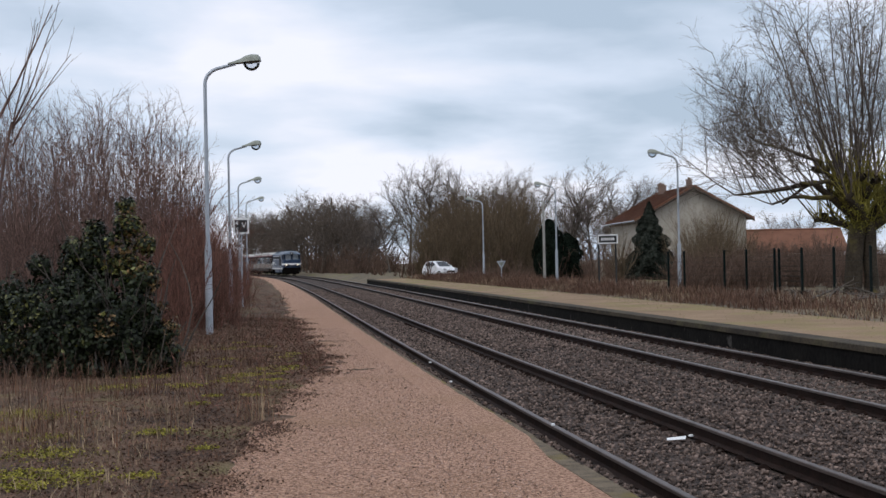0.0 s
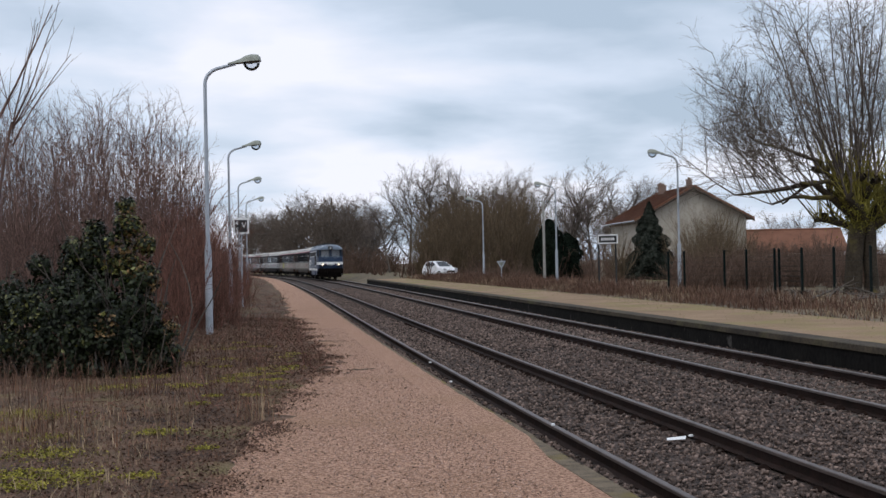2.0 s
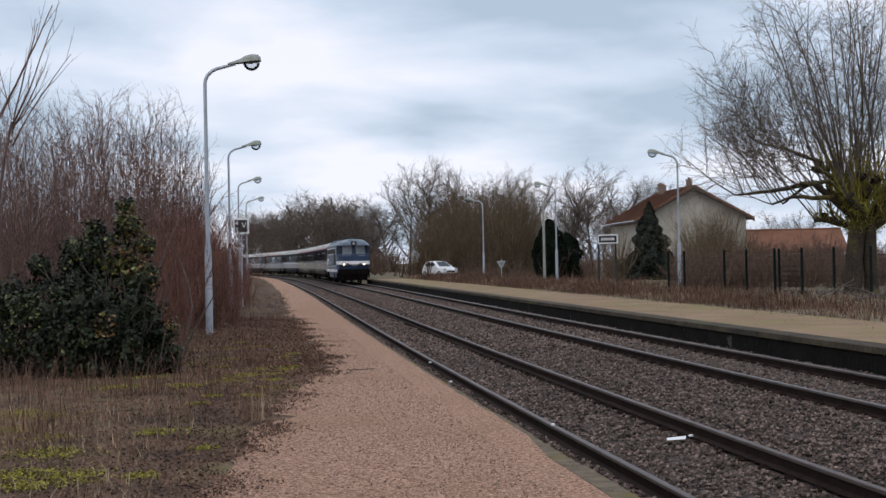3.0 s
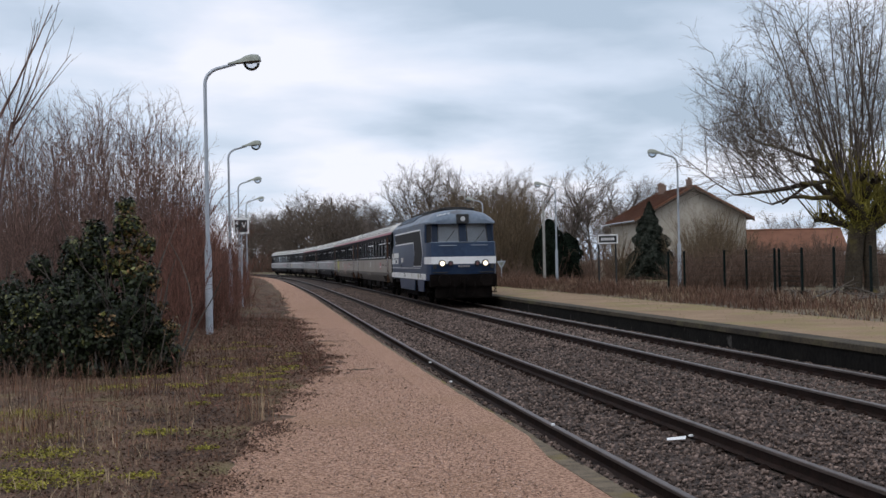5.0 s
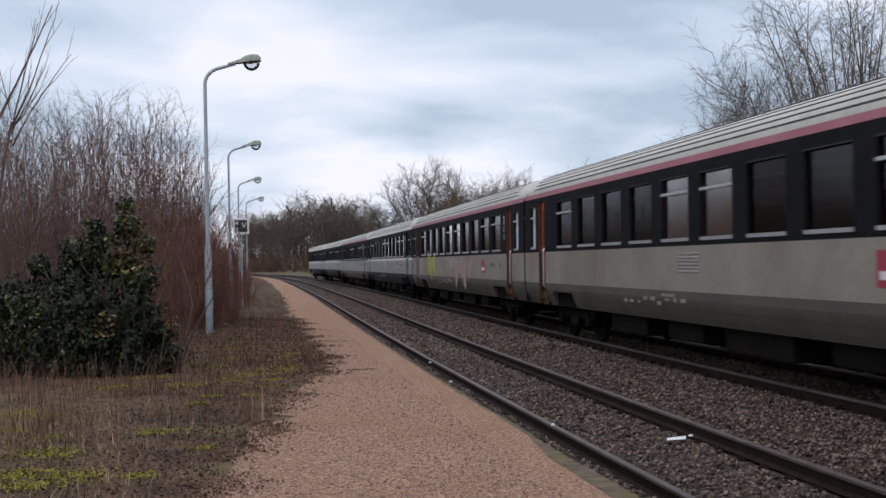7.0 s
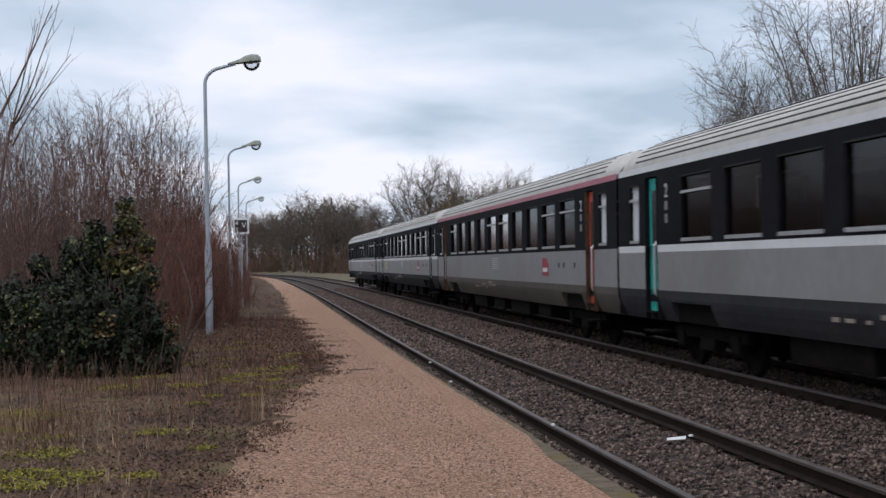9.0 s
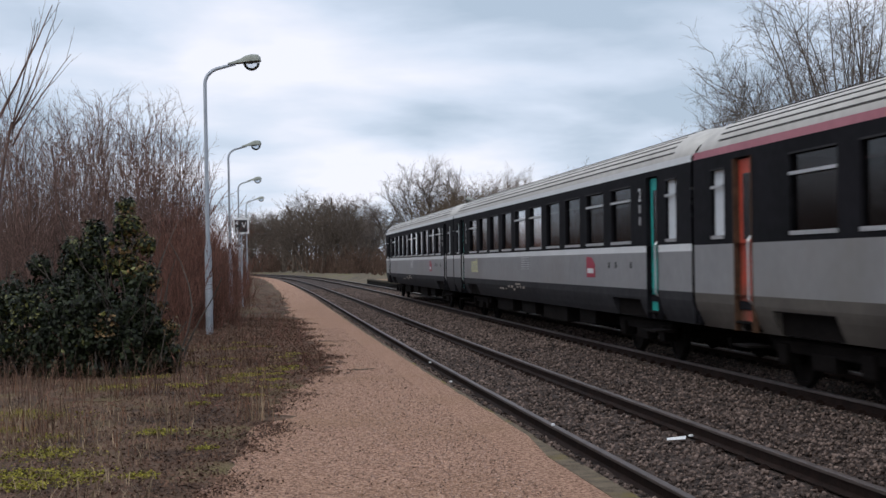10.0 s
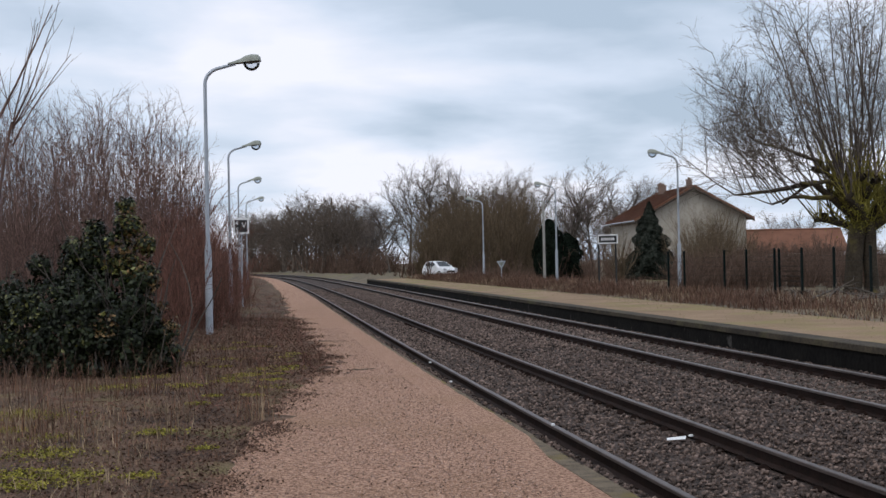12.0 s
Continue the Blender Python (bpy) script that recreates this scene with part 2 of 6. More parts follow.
# ---- mesh helpers ----
class Shape:
    """Collects vertices and faces for one mesh."""

    def __init__(self):
        self.v, self.f, self.weld = [], [], False

    def add(self, verts, faces):
        k = len(self.v)
        self.v += [tuple(p) for p in verts]
        self.f += [tuple(i + k for i in f) for f in faces]
        return self

    def box(self, c, size, rz=0.0, chamfer=0.0):
        x, y, z = (s / 2 for s in size)
        ca, sa = math.cos(rz), math.sin(rz)
        if not chamfer:
            p = [(-x, -y, -z), (x, -y, -z), (x, y, -z), (-x, y, -z), (-x, -y, z), (x, -y, z), (x, y, z), (-x, y, z)]
            f = [(0, 3, 2, 1), (4, 5, 6, 7), (0, 1, 5, 4), (1, 2, 6, 5), (2, 3, 7, 6), (3, 0, 4, 7)]
        else:
            b = min(chamfer, 0.49 * min(size))
            bm = bmesh.new()
            bmesh.ops.create_cube(bm, size=1.0)
            bmesh.ops.scale(bm, vec=size, verts=bm.verts)
            bmesh.ops.bevel(bm, geom=bm.edges[:], offset=b, segments=2, profile=0.6, affect="EDGES")
            bm.verts.index_update()
            p = [tuple(q.co) for q in bm.verts]
            f = [tuple(q.index for q in g.verts) for g in bm.faces]
            bm.free()
        return self.add([(c[0] + a * ca - b_ * sa, c[1] + a * sa + b_ * ca, c[2] + d) for a, b_, d in p], f)

    def tube(self, pts, radii, sides=8, cap=True):
        pts = [Vector(p) for p in pts]
        if isinstance(radii, (int, float)):
            radii = [radii] * len(pts)
        k = len(self.v)
        up = None
        for i, p in enumerate(pts):
            d = (pts[min(i + 1, len(pts) - 1)] - pts[max(i - 1, 0)]).normalized()
            if up is None:
                up = Vector((0, 0, 1)) if abs(d.z) < 0.9 else Vector((1, 0, 0))
            a = d.cross(up).normalized()
            up = a.cross(d).normalized()
            for j in range(sides):
                t = 2 * math.pi * j / sides
                self.v.append(tuple(p + (a * math.cos(t) + up * math.sin(t)) * radii[i]))
        for i in range(len(pts) - 1):
            for j in range(sides):
                a, b = k + i * sides + j, k + i * sides + (j + 1) % sides
                self.f.append((a, b, b + sides, a + sides))
        if cap:
            self.f.append(tuple(range(k + sides - 1, k - 1, -1)))
            e = k + (len(pts) - 1) * sides
            self.f.append(tuple(range(e, e + sides)))
        return self

    def loft(self, rings, closed=True, cap=True):
        """Rings of equally many points, joined one to the next."""
        k, n = len(self.v), len(rings[0])
        for r in rings:
            self.v += [tuple(p) for p in r]
        for i in range(len(rings) - 1):
            for j in range(n if closed else n - 1):
                a, b = k + i * n + j, k + i * n + (j + 1) % n
                self.f.append((a, b, b + n, a + n))
        if cap and closed:
            self.f.append(tuple(range(k + n - 1, k - 1, -1)))
            e = k + (len(rings) - 1) * n
            self.f.append(tuple(range(e, e + n)))
        return self

    def prism(self, outline, depth, place=lambda a, b, c: (a, b, c)):
        """A flat outline given thickness; place maps its two coordinates and the depth into space."""
        n = len(outline)
        p = [place(a, b, 0.0) for a, b in outline] + [place(a, b, depth) for a, b in outline]
        f = [tuple(range(n - 1, -1, -1)), tuple(range(n, 2 * n))]
        f += [(i, (i + 1) % n, n + (i + 1) % n, n + i) for i in range(n)]
        return self.add(p, f)

    def mesh(self, name, mt, smooth=False):
        me = bpy.data.meshes.new(name)
        me.from_pydata(self.v, [], self.f)
        bm = bmesh.new()
        bm.from_mesh(me)
        if self.weld:
            bmesh.ops.remove_doubles(bm, verts=bm.verts, dist=1e-4)
        bmesh.ops.recalc_face_normals(bm, faces=bm.faces)
        bm.to_mesh(me)
        bm.free()
        me.materials.append(mt)
        if smooth:
            me.shade_smooth()
            me.set_sharp_from_angle(angle=radians(40))
        return me


def part(name, shape, mt, parent=None, label="", smooth=False, at=None):
    ob = new(name, shape.mesh(name, mt, smooth))
    if at is not None:
        ob.matrix_basis = at
    ob.parent = parent
    return tagged(ob, label)


def thing(name, label, category, group="", at=None):
    ob = new(name)
    ob.empty_display_size = 0.3
    if at is not None:
        ob.matrix_basis = at
    return tagged(ob, label, category, group)


def setting(name, shape, mt, label, category, smooth=False, kind="structure"):
    return tagged(new(name, shape.mesh(name, mt, smooth)), label, category, kind=kind)


def fast_mesh(name, verts, faces, mt):
    """A mesh from numpy arrays; all faces have the same number of corners."""
    verts, faces = np.asarray(verts, np.float32), np.asarray(faces, np.int32)
    me = bpy.data.meshes.new(name)
    n, k = faces.shape
    me.vertices.add(len(verts))
    me.vertices.foreach_set("co", verts.ravel())
    me.loops.add(n * k)
    me.loops.foreach_set("vertex_index", faces.ravel())
    me.polygons.add(n)
    me.polygons.foreach_set("loop_start", np.arange(0, n * k, k, dtype=np.int32))
    me.update(calc_edges=True)
    me.materials.append(mt)
    return me


# ---- the line of the railway: heading along track 1, from which all the rest is set off ----
HEAD = (-0.165214, 0.149487, -0.249447, 0.160957, -0.039429)
S0, S1, DS = -320.0, 520.0, 1.0
_s = np.arange(S0, S1 + DS, DS)
_u = np.clip(_s, 0, 205) / 100
_h = HEAD[0] + HEAD[1] * _u + HEAD[2] * _u**2 + HEAD[3] * _u**3 + HEAD[4] * _u**4 - 0.0016 * np.clip(_s - 205, 0, None)
_x = np.concatenate([[0], np.cumsum((np.sin(_h)[1:] + np.sin(_h)[:-1]) / 2 * DS)])
_y = np.concatenate([[0], np.cumsum((np.cos(_h)[1:] + np.cos(_h)[:-1]) / 2 * DS)])
_i = int(-S0)
_x, _y = _x - _x[_i] + 4.496769, _y - _y[_i]
TRACK2, Z2, CANT1, CANT2 = 4.0789, 0.1145, 0.0573, 0.0417


def line(s, off, z=0.0):
    """The point s metres along the line, off metres to its right as one looks away from the camera."""
    h = np.interp(s, _s, _h)
    return (float(np.interp(s, _s, _x) + off * np.cos(h)), float(np.interp(s, _s, _y) - off * np.sin(h)), z)


def lines(s, off, z):
    h = np.interp(s, _s, _h)
    return np.stack([np.interp(s, _s, _x) + off * np.cos(h), np.interp(s, _s, _y) - off * np.sin(h), z + 0 * h], -1)


def heading(s):
    return float(np.interp(s, _s, _h))


def sweep(shape, profile, s_list, closed=True, cap=True):
    """Sweeps a profile of (off, z) along the line."""
    return shape.loft([[line(s, o, z) for o, z in profile] for s in s_list], closed, cap)


def steps(a, b, d):
    n = max(1, round((b - a) / d))
    return [a + (b - a) * i / n for i in range(n + 1)]
# ---- ground, platforms and permanent way ----
rng = np.random.default_rng(7)


def ground():
    sh = Shape()
    xs = [-1600, -500, -200, -90, 90, 200, 500, 1600]
    ys = [-1600, -500, -120, 0, 120, 260, 420, 700, 1600]
    p = [(x, y, -0.42) for y in ys for x in xs]
    n = len(xs)
    f = [(j * n + i, j * n + i + 1, (j + 1) * n + i + 1, (j + 1) * n + i) for j in range(len(ys) - 1) for i in range(n - 1)]
    sh.add(p, f)
    setting("ground", sh, M["earth"], "brown winter fields with short grass", "ground")


def relief(s, o, amount):
    return amount * noise.noise(Vector((s * 0.35, o * 0.35, 1.7))) + amount * 0.5 * noise.noise(Vector((s * 1.3, o * 1.3, 5.1)))


VERGE_EDGE = [(-60, -5.0), (8, -5.2), (11, -4.75), (14, -4.3), (18.5, -3.8), (24.5, -2.95), (32, -3.1), (45, -3.05), (65, -3.0), (100, -3.0), (300, -3.0)]


def verge_edge(s):
    return float(np.interp(s, [a for a, b in VERGE_EDGE], [b for a, b in VERGE_EDGE]))


def verge_height(s, o):
    e = verge_edge(s) - o
    return 0.17 + min(0.1, 0.05 * max(e, 0)) + relief(s, o, 0.05) * min(1, max(e, 0))


def verge():
    """Rough ground beside the near platform, with an uneven edge over the gravel."""
    ss = steps(-60, 5, 5) + steps(5.3, 45, 0.3) + steps(46, 320, 2.0)
    cols = [0, 0.15, 0.4, 0.7, 1.0, 1.4, 1.9, 2.5, 3.2, 4, 5, 6.5, 9, 13, 20, 40, 80]
    v, f = [], []
    for s in ss:
        e = verge_edge(s) + 0.45 * noise.noise(Vector((s * 0.7, 0, 0))) + 0.40 * noise.noise(Vector((s * 2.3, 3, 0)))
        for c in cols:
            z = verge_height(s, e - c) if c else 0.14
            v.append(line(s, e - c, z))
    n = len(cols)
    f = [(j * n + i, (j + 1) * n + i, (j + 1) * n + i + 1, j * n + i + 1) for j in range(len(ss) - 1) for i in range(n - 1)]
    setting("verge_ground", Shape().add(v, f), M["verge"], "rough verge with leaf litter, moss and dry grass", "ground", smooth=True)


def platforms():
    near = Shape()
    rows = []
    for s in steps(-60, 8, 4) + steps(8.5, 60, 0.5) + steps(61.5, 300, 1.5):
        # the gravel has spread over the kerb but for its first stones
        e = -1.62 + 0.13 * min(1.0, max(0.0, (s - 12.6) / 1.4)) + (0.035 * noise.noise(Vector((s * 1.1, 2, 0))) + 0.02 * noise.noise(Vector((s * 4.0, 7, 0))) if s > 13 else 0.0)
        rows.append([line(s, o, z) for o, z in ((e, -0.4), (e, 0.152 if s < 12.6 else 0.159), (e - 0.12, 0.160), (-4.0, 0.165), (-7.0, 0.15), (-7.0, -0.4))])
    near.loft(rows)
    setting("platform_near", near, M["gravel_pink"], "low platform of worn pinkish gravel", "platform")
    for s in np.arange(-6, 175, 2.0):
        k = Shape()
        jig = 0.012 * math.sin(s * 7.7)
        sweep(k, [(-1.405 + jig, -0.40), (-1.405 + jig, 0.130), (-1.425 + jig, 0.150), (-1.615, 0.154), (-1.615, -0.40)], [s + 0.012, s + 1.0, s + 1.988])
        part("kerb_stone", k, M["kerb"], bpy.data.objects["platform_near"])
    far = Shape()
    sweep(far, [(5.78, -0.4), (5.78, 0.455), (9.2, 0.47), (9.6, 0.40), (9.6, -0.4)], steps(-60, 8, 4) + steps(9, 121, 1.5))
    setting("platform_far", far, M["sand"], "far platform of sandy gravel with thin grass", "platform")
    host = bpy.data.objects["platform_far"]
    for s in np.arange(-20, 121, 3.0):
        k, c = Shape(), Shape()
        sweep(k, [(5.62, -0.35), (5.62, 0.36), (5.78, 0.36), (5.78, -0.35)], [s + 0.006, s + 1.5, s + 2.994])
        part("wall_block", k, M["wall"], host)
        sweep(c, [(5.58, 0.362), (5.585, 0.462), (5.62, 0.475), (6.02, 0.478), (6.02, 0.362)], [s + 0.008, s + 1.5, s + 2.992])
        part("coping_stone", c, M["coping"], host)
    back = Shape()
    ss, cols = steps(-60, 320, 3.0), [9.2, 9.8, 11, 12.5, 14.5, 17, 21, 28, 45, 80, 150]
    v = []
    for s in ss:
        for c in cols:
            o = c if s < 121 else 6.4 + (c - 9.2) * 1.02
            v.append(line(s, o, (0.36 if s < 121 else min(0.36, -0.24 + 0.30 * (c - 9.2))) + (relief(s, c, 0.10) if c > 9.5 else 0.0)))
    n = len(cols)
    back.add(v, [(j * n + i, j * n + i + 1, (j + 1) * n + i + 1, (j + 1) * n + i) for j in range(len(ss) - 1) for i in range(n - 1)])
    setting("field_ground", back, M["earth"], "rough winter ground behind the far platform", "ground", smooth=True)


def trackbed():
    bed = Shape()
    ss = steps(-160, 4, 4) + steps(4.5, 60, 0.5) + steps(62, 460, 3)
    prof = [-1.45, -1.2, -0.75, -0.2, 0.3, 0.75, 1.2, 1.7, 2.05, 2.4, 2.9, 3.33, 3.8, 4.35, 4.83, 5.2, 5.65, 6.4]
    v = []
    for s in ss:
        for o in prof:
            z = -0.15 + 0.03 * max(0.0, o) + (0.03 if 1.3 < o < 2.9 else 0) + relief(s * 3, o * 3, 0.022)
            if o > 6:
                z = -0.35 if s < 121 else -0.2
            v.append(line(s, o, z))
    n = len(prof)
    bed.add(v, [(j * n + i, j * n + i + 1, (j + 1) * n + i + 1, (j + 1) * n + i) for j in range(len(ss) - 1) for i in range(n - 1)])
    setting("track_bed", bed, M["ballast"], "grey-brown stone ballast bed", "ballast")


def bed_height(s, o):
    return -0.15 + 0.03 * max(0.0, o) + (0.03 if 1.3 < o < 2.9 else 0) + relief(s * 3, o * 3, 0.022)


def ballast_stones():
    """Loose stones, each a small angular lump."""
    base = np.array([(1, 0, 0), (-1, 0, 0), (0, 1, 0), (0, -1, 0), (0, 0, 0.8), (0, 0, -0.8)], float)
    tri = np.array([(0, 2, 4), (2, 1, 4), (1, 3, 4), (3, 0, 4), (2, 0, 5), (1, 2, 5), (3, 1, 5), (0, 3, 5)])
    n = 95000
    u = rng.random(n)
    s = 7.5 + 100 * u**1.9
    o = rng.uniform(-1.38, 5.55, n)
    keep = ~((np.abs(np.abs(o) - 0.75) < 0.11) | (np.abs(np.abs(o - TRACK2) - 0.75) < 0.11))
    s, o = s[keep], o[keep]
    n = len(s)
    z = np.array([bed_height(a, b) for a, b in zip(s, o)]) + rng.uniform(-0.005, 0.022, n)
    c = lines(s, o, z)
    size = rng.uniform(0.013, 0.034, n)[:, None] * (1 + 0.35 * (s[:, None] > 30))
    q = base[None] * (size * rng.uniform(0.6, 1.4, (n, 3)))[:, None, :] + rng.normal(0, 0.005, (n, 6, 3))
    a = rng.uniform(0, 6.28, n)
    ca, sa = np.cos(a)[:, None], np.sin(a)[:, None]
    b = rng.uniform(-0.8, 0.8, n)
    cb, sb = np.cos(b)[:, None], np.sin(b)[:, None]
    x, y, zz = q[..., 0], q[..., 1], q[..., 2]
    y, zz = y * cb - zz * sb, y * sb + zz * cb
    x, y = x * ca - y * sa, x * sa + y * ca
    v = np.stack([x, y, zz], -1) + c[:, None, :]
    f = (tri[None] + (np.arange(n) * 6)[:, None, None]).reshape(-1, 3)
    ob = new("ballast_stones", fast_mesh("ballast_stones", v.reshape(-1, 3), f, M["stone"]))
    tagged(ob, "loose grey-brown crushed stones of the ballast", "ballast", kind="stuff")


def rails():
    head = [(-0.036, -0.035), (-0.036, -0.008), (-0.028, 0.0), (0.028, 0.0), (0.036, -0.008), (0.036, -0.035)]
    web = [(-0.036, -0.0352), (-0.010, -0.046), (-0.010, -0.125), (-0.072, -0.148), (-0.072, -0.158), (0.072, -0.158), (0.072, -0.148), (0.010, -0.125), (0.010, -0.046), (0.036, -0.0352)]
    for centre, z, cant, top, nm in ((0.0, 0.0, CANT1, "rail_top", "near"), (TRACK2, Z2, CANT2, "rail_bright", "far")):
        for side in (-1, 1):
            zz = z + (cant if side > 0 else 0.0)
            r = thing("rail", "rusty steel rail with a " + ("worn brown head" if nm == "near" else "polished head") + " on timber sleepers", "rail", "rails")
            tagged(r, kind="structure")
            ss = steps(-300, 0, 6) + steps(2, 460, 2)
            w, h = Shape(), Shape()
            sweep(w, [(centre + side * 0.755 + a, zz + b) for a, b in web], ss)
            sweep(h, [(centre + side * 0.755 + a, zz + b) for a, b in head], ss)
            part("rail_web", w, M["rail_side"], r)
            part("rail_head", h, M[top], r)


def sleepers():
    sl = Shape().box((0, 0, 0), (2.55, 0.25, 0.14), chamfer=0.015).mesh("sleeper", M["sleeper"])
    clip = Shape().box((0, 0, 0), (0.10, 0.10, 0.03)).add([(-.06, -.02, .015), (.06, -.02, .015), (.06, .02, .015), (-.06, .02, .015), (-.03, 0, .05), (.03, 0, .05)], [(0, 1, 5, 4), (2, 3, 4, 5), (1, 2, 5), (3, 0, 4)]).mesh("rail_clip", M["rail_side"])
    for centre, z, cant in ((0.0, 0.0, CANT1), (TRACK2, Z2, CANT2)):
        for s in np.arange(3, 100, 0.62):
            m = Matrix.Translation(line(s, centre, z + cant / 2 - (0.262 if centre == 0 else 0.222))) @ Matrix.Rotation(-heading(s), 4, "Z") @ Matrix.Rotation(-cant / 1.5, 4, "Y")
            ob = new("sleeper", sl)
            ob.matrix_basis = m
            tagged(ob, "dark tarred timber sleeper sunk in ballast", "sleeper", "track sleepers")
            if s < 45:
                for k in (-0.87, -0.64, 0.64, 0.87):
                    c = new("rail_clip", clip)
                    c.parent = ob
                    c.matrix_basis = Matrix.Translation((k, 0, 0.082))


ground()
verge()
platforms()
trackbed()
ballast_stones()
rails()
sleepers()


# ---- lamps, signs, fence ----
def street_lamp(s, x, y, base, height, arm, toward, group, arm_label):
    lamp = thing("street_lamp", "tall galvanised lamp post with a globe lantern" + arm_label, "street lamp", group, Matrix.Translation((x, y, base)) @ Matrix.Rotation(toward, 4, "Z"))
    lower = Shape().tube([(0, 0, -0.3), (0, 0, 2.2), (0, 0, 2.35)], [0.095, 0.088, 0.062], 12)
    part("post_base", lower, M["galv"], lamp, smooth=True)
    r = 0.42
    pts = [(0, 0, 2.3), (0, 0, height - r - 0.12)]
    for i in range(1, 8):
        a = i / 7 * radians(76)
        pts.append((r - r * math.cos(a), 0, height - r - 0.12 + r * math.sin(a)))
    pts.append((arm, 0, height - 0.01))
    part("post_arm", Shape().tube(pts, [0.056] + [0.046] * (len(pts) - 2) + [0.038], 10), M["galv"], lamp, smooth=True)
    door = Shape().box((0.088, 0, 0.9), (0.02, 0.10, 0.32), chamfer=0.006)
    part("access_door", door, M["galv"], lamp)
    e = Vector((arm, 0, height))
    hood = Shape()
    rings = []
    for k, rad in ((-0.20, 0.05), (-0.05, 0.085), (0.12, 0.14), (0.25, 0.215), (0.40, 0.245), (0.56, 0.215), (0.63, 0.12), (0.645, 0.02)):
        rings.append([(e.x + k, e.y + rad * math.cos(t), e.z + 0.015 + k * 0.10 + max(0.0, math.sin(t)) * rad * 0.85 - 0.02) for t in [2 * math.pi * j / 16 for j in range(16)]])
    part("hood", hood.loft(rings), M["lamp_body"], lamp, smooth=True)
    bowl = Shape()
    rings = []
    for i in range(0, 7):
        a = i / 6 * math.pi / 2
        rings.append([(e.x + 0.40 + 0.215 * math.cos(a) * math.cos(t), 0.215 * math.cos(a) * math.sin(t), e.z + 0.035 - 0.22 * math.sin(a)) for t in [2 * math.pi * j / 16 for j in range(16)]])
    part("bowl", bowl.loft(rings, cap=False), M["lamp_glass"], lamp, "clear glass bowl", smooth=True)
    bulb = Shape().tube([(e.x + 0.2, 0, e.z + 0.06), (e.x + 0.32, 0, e.z + 0.03), (e.x + 0.42, 0, e.z + 0.02)], [0.02, 0.04, 0.03], 8)
    part("bulb", bulb, M["galv"], lamp)
    return lamp


for s, (x, y) in zip((33, 56, 79, 102), ((-5.95, 33.0), (-9.15, 56.0), (-12.35, 79.0), (-15.35, 102.0))):
    street_lamp(s, x, y, 0.18, 6.95, 0.78, radians(8), "lamps along the near platform", " over brushwood")
for x, y in ((11.42, 63.0), (7.62, 87.5), (3.32, 107.0)):
    street_lamp(0, x, y, 0.3, 6.68, 0.78, radians(172), "lamps along the far platform", " in dry grass")


def bar_text(parent, mt, width, height, seed, place, count):
    """Writing that cannot be read, as plain bars."""
    r = random.Random(seed)
    w = width / count
    for i in range(count):
        k = Shape().box(place(-width / 2 + (i + 0.5) * w), (w * r.uniform(0.5, 0.8), 0.01, height))
        part("letter_bar", k, mt, parent)


def nameboard():
    x, y = 7.85 * 72 / 64.46, 72.0
    b = thing("station_nameboard", "dark station nameboard with white border on two posts", "sign", at=Matrix.Translation((x + 0.35, y, 0.3)) @ Matrix.Rotation(radians(-12), 4, "Z"))
    for k in (-0.52, 0.42):
        part("post", Shape().box((k, 0.03, 1.45), (0.09, 0.09, 3.1 if k < 0 else 2.9), chamfer=0.012), M["black"], b)
    part("board", Shape().box((0, -0.04, 2.72), (1.10, 0.05, 0.50), chamfer=0.01), M["white"], b, "white-edged board")
    part("board_face", Shape().box((0, -0.07, 2.72), (0.98, 0.012, 0.38)), M["black"], b)
    bar_text(b, M["white"], 0.74, 0.15, 4, lambda k: (k, -0.082, 2.72), 7)


def speed_sign():
    x, y = -8.35, 54.0
    b = thing("line_sign", "square black sign with white border and white marks on a post", "sign", at=Matrix.Translation((x, y, 0.18)) @ Matrix.Rotation(radians(4), 4, "Z"))
    part("post", Shape().tube([(0, 0.05, -0.2), (0, 0.05, 3.6)], 0.035, 8), M["galv"], b)
    part("board", Shape().box((0, 0, 3.44), (0.66, 0.04, 0.66), chamfer=0.01), M["white"], b)
    part("board_face", Shape().box((0, -0.026, 3.44), (0.50, 0.012, 0.50)), M["black"], b)
    for txt, bearing, pz, sz in (("4", -0.24, 3.48, 0.27), ("5", -0.24, 3.19, 0.27), ("V", 0.02, 3.36, 0.33)):
        cu = bpy.data.curves.new("mark", "FONT")
        cu.body, cu.size, cu.extrude = txt, sz, 0.004
        tmp = bpy.data.objects.new("mark", cu)
        me = bpy.data.meshes.new_from_object(tmp)
        bpy.data.objects.remove(tmp)
        me.materials.append(M["white"])
        ob = new("letter", me)
        ob.parent = b
        ob.matrix_basis = Matrix.Translation((bearing, -0.036, pz)) @ Matrix.Rotation(radians(90), 4, "X")


def yield_sign():
    D = 100.0
    b = thing("yield_sign", "triangular road sign seen from behind, pale grey", "sign", at=Matrix.Translation((4.45, D, 0.3)))
    part("post", Shape().tube([(0, 0.04, -0.2), (0, 0.04, 1.75)], 0.03, 8), M["galv"], b)
    part("plate", Shape().prism([(0, 0.98), (0.36, 1.62), (-0.36, 1.62)], 0.02, lambda a, c, d: (a, -d, c)), M["galv"], b)
    part("centre", Shape().prism([(0, 1.16), (0.2, 1.52), (-0.2, 1.52)], 0.008, lambda a, c, d: (a, -0.022 - d, c)), M["lamp_body"], b)


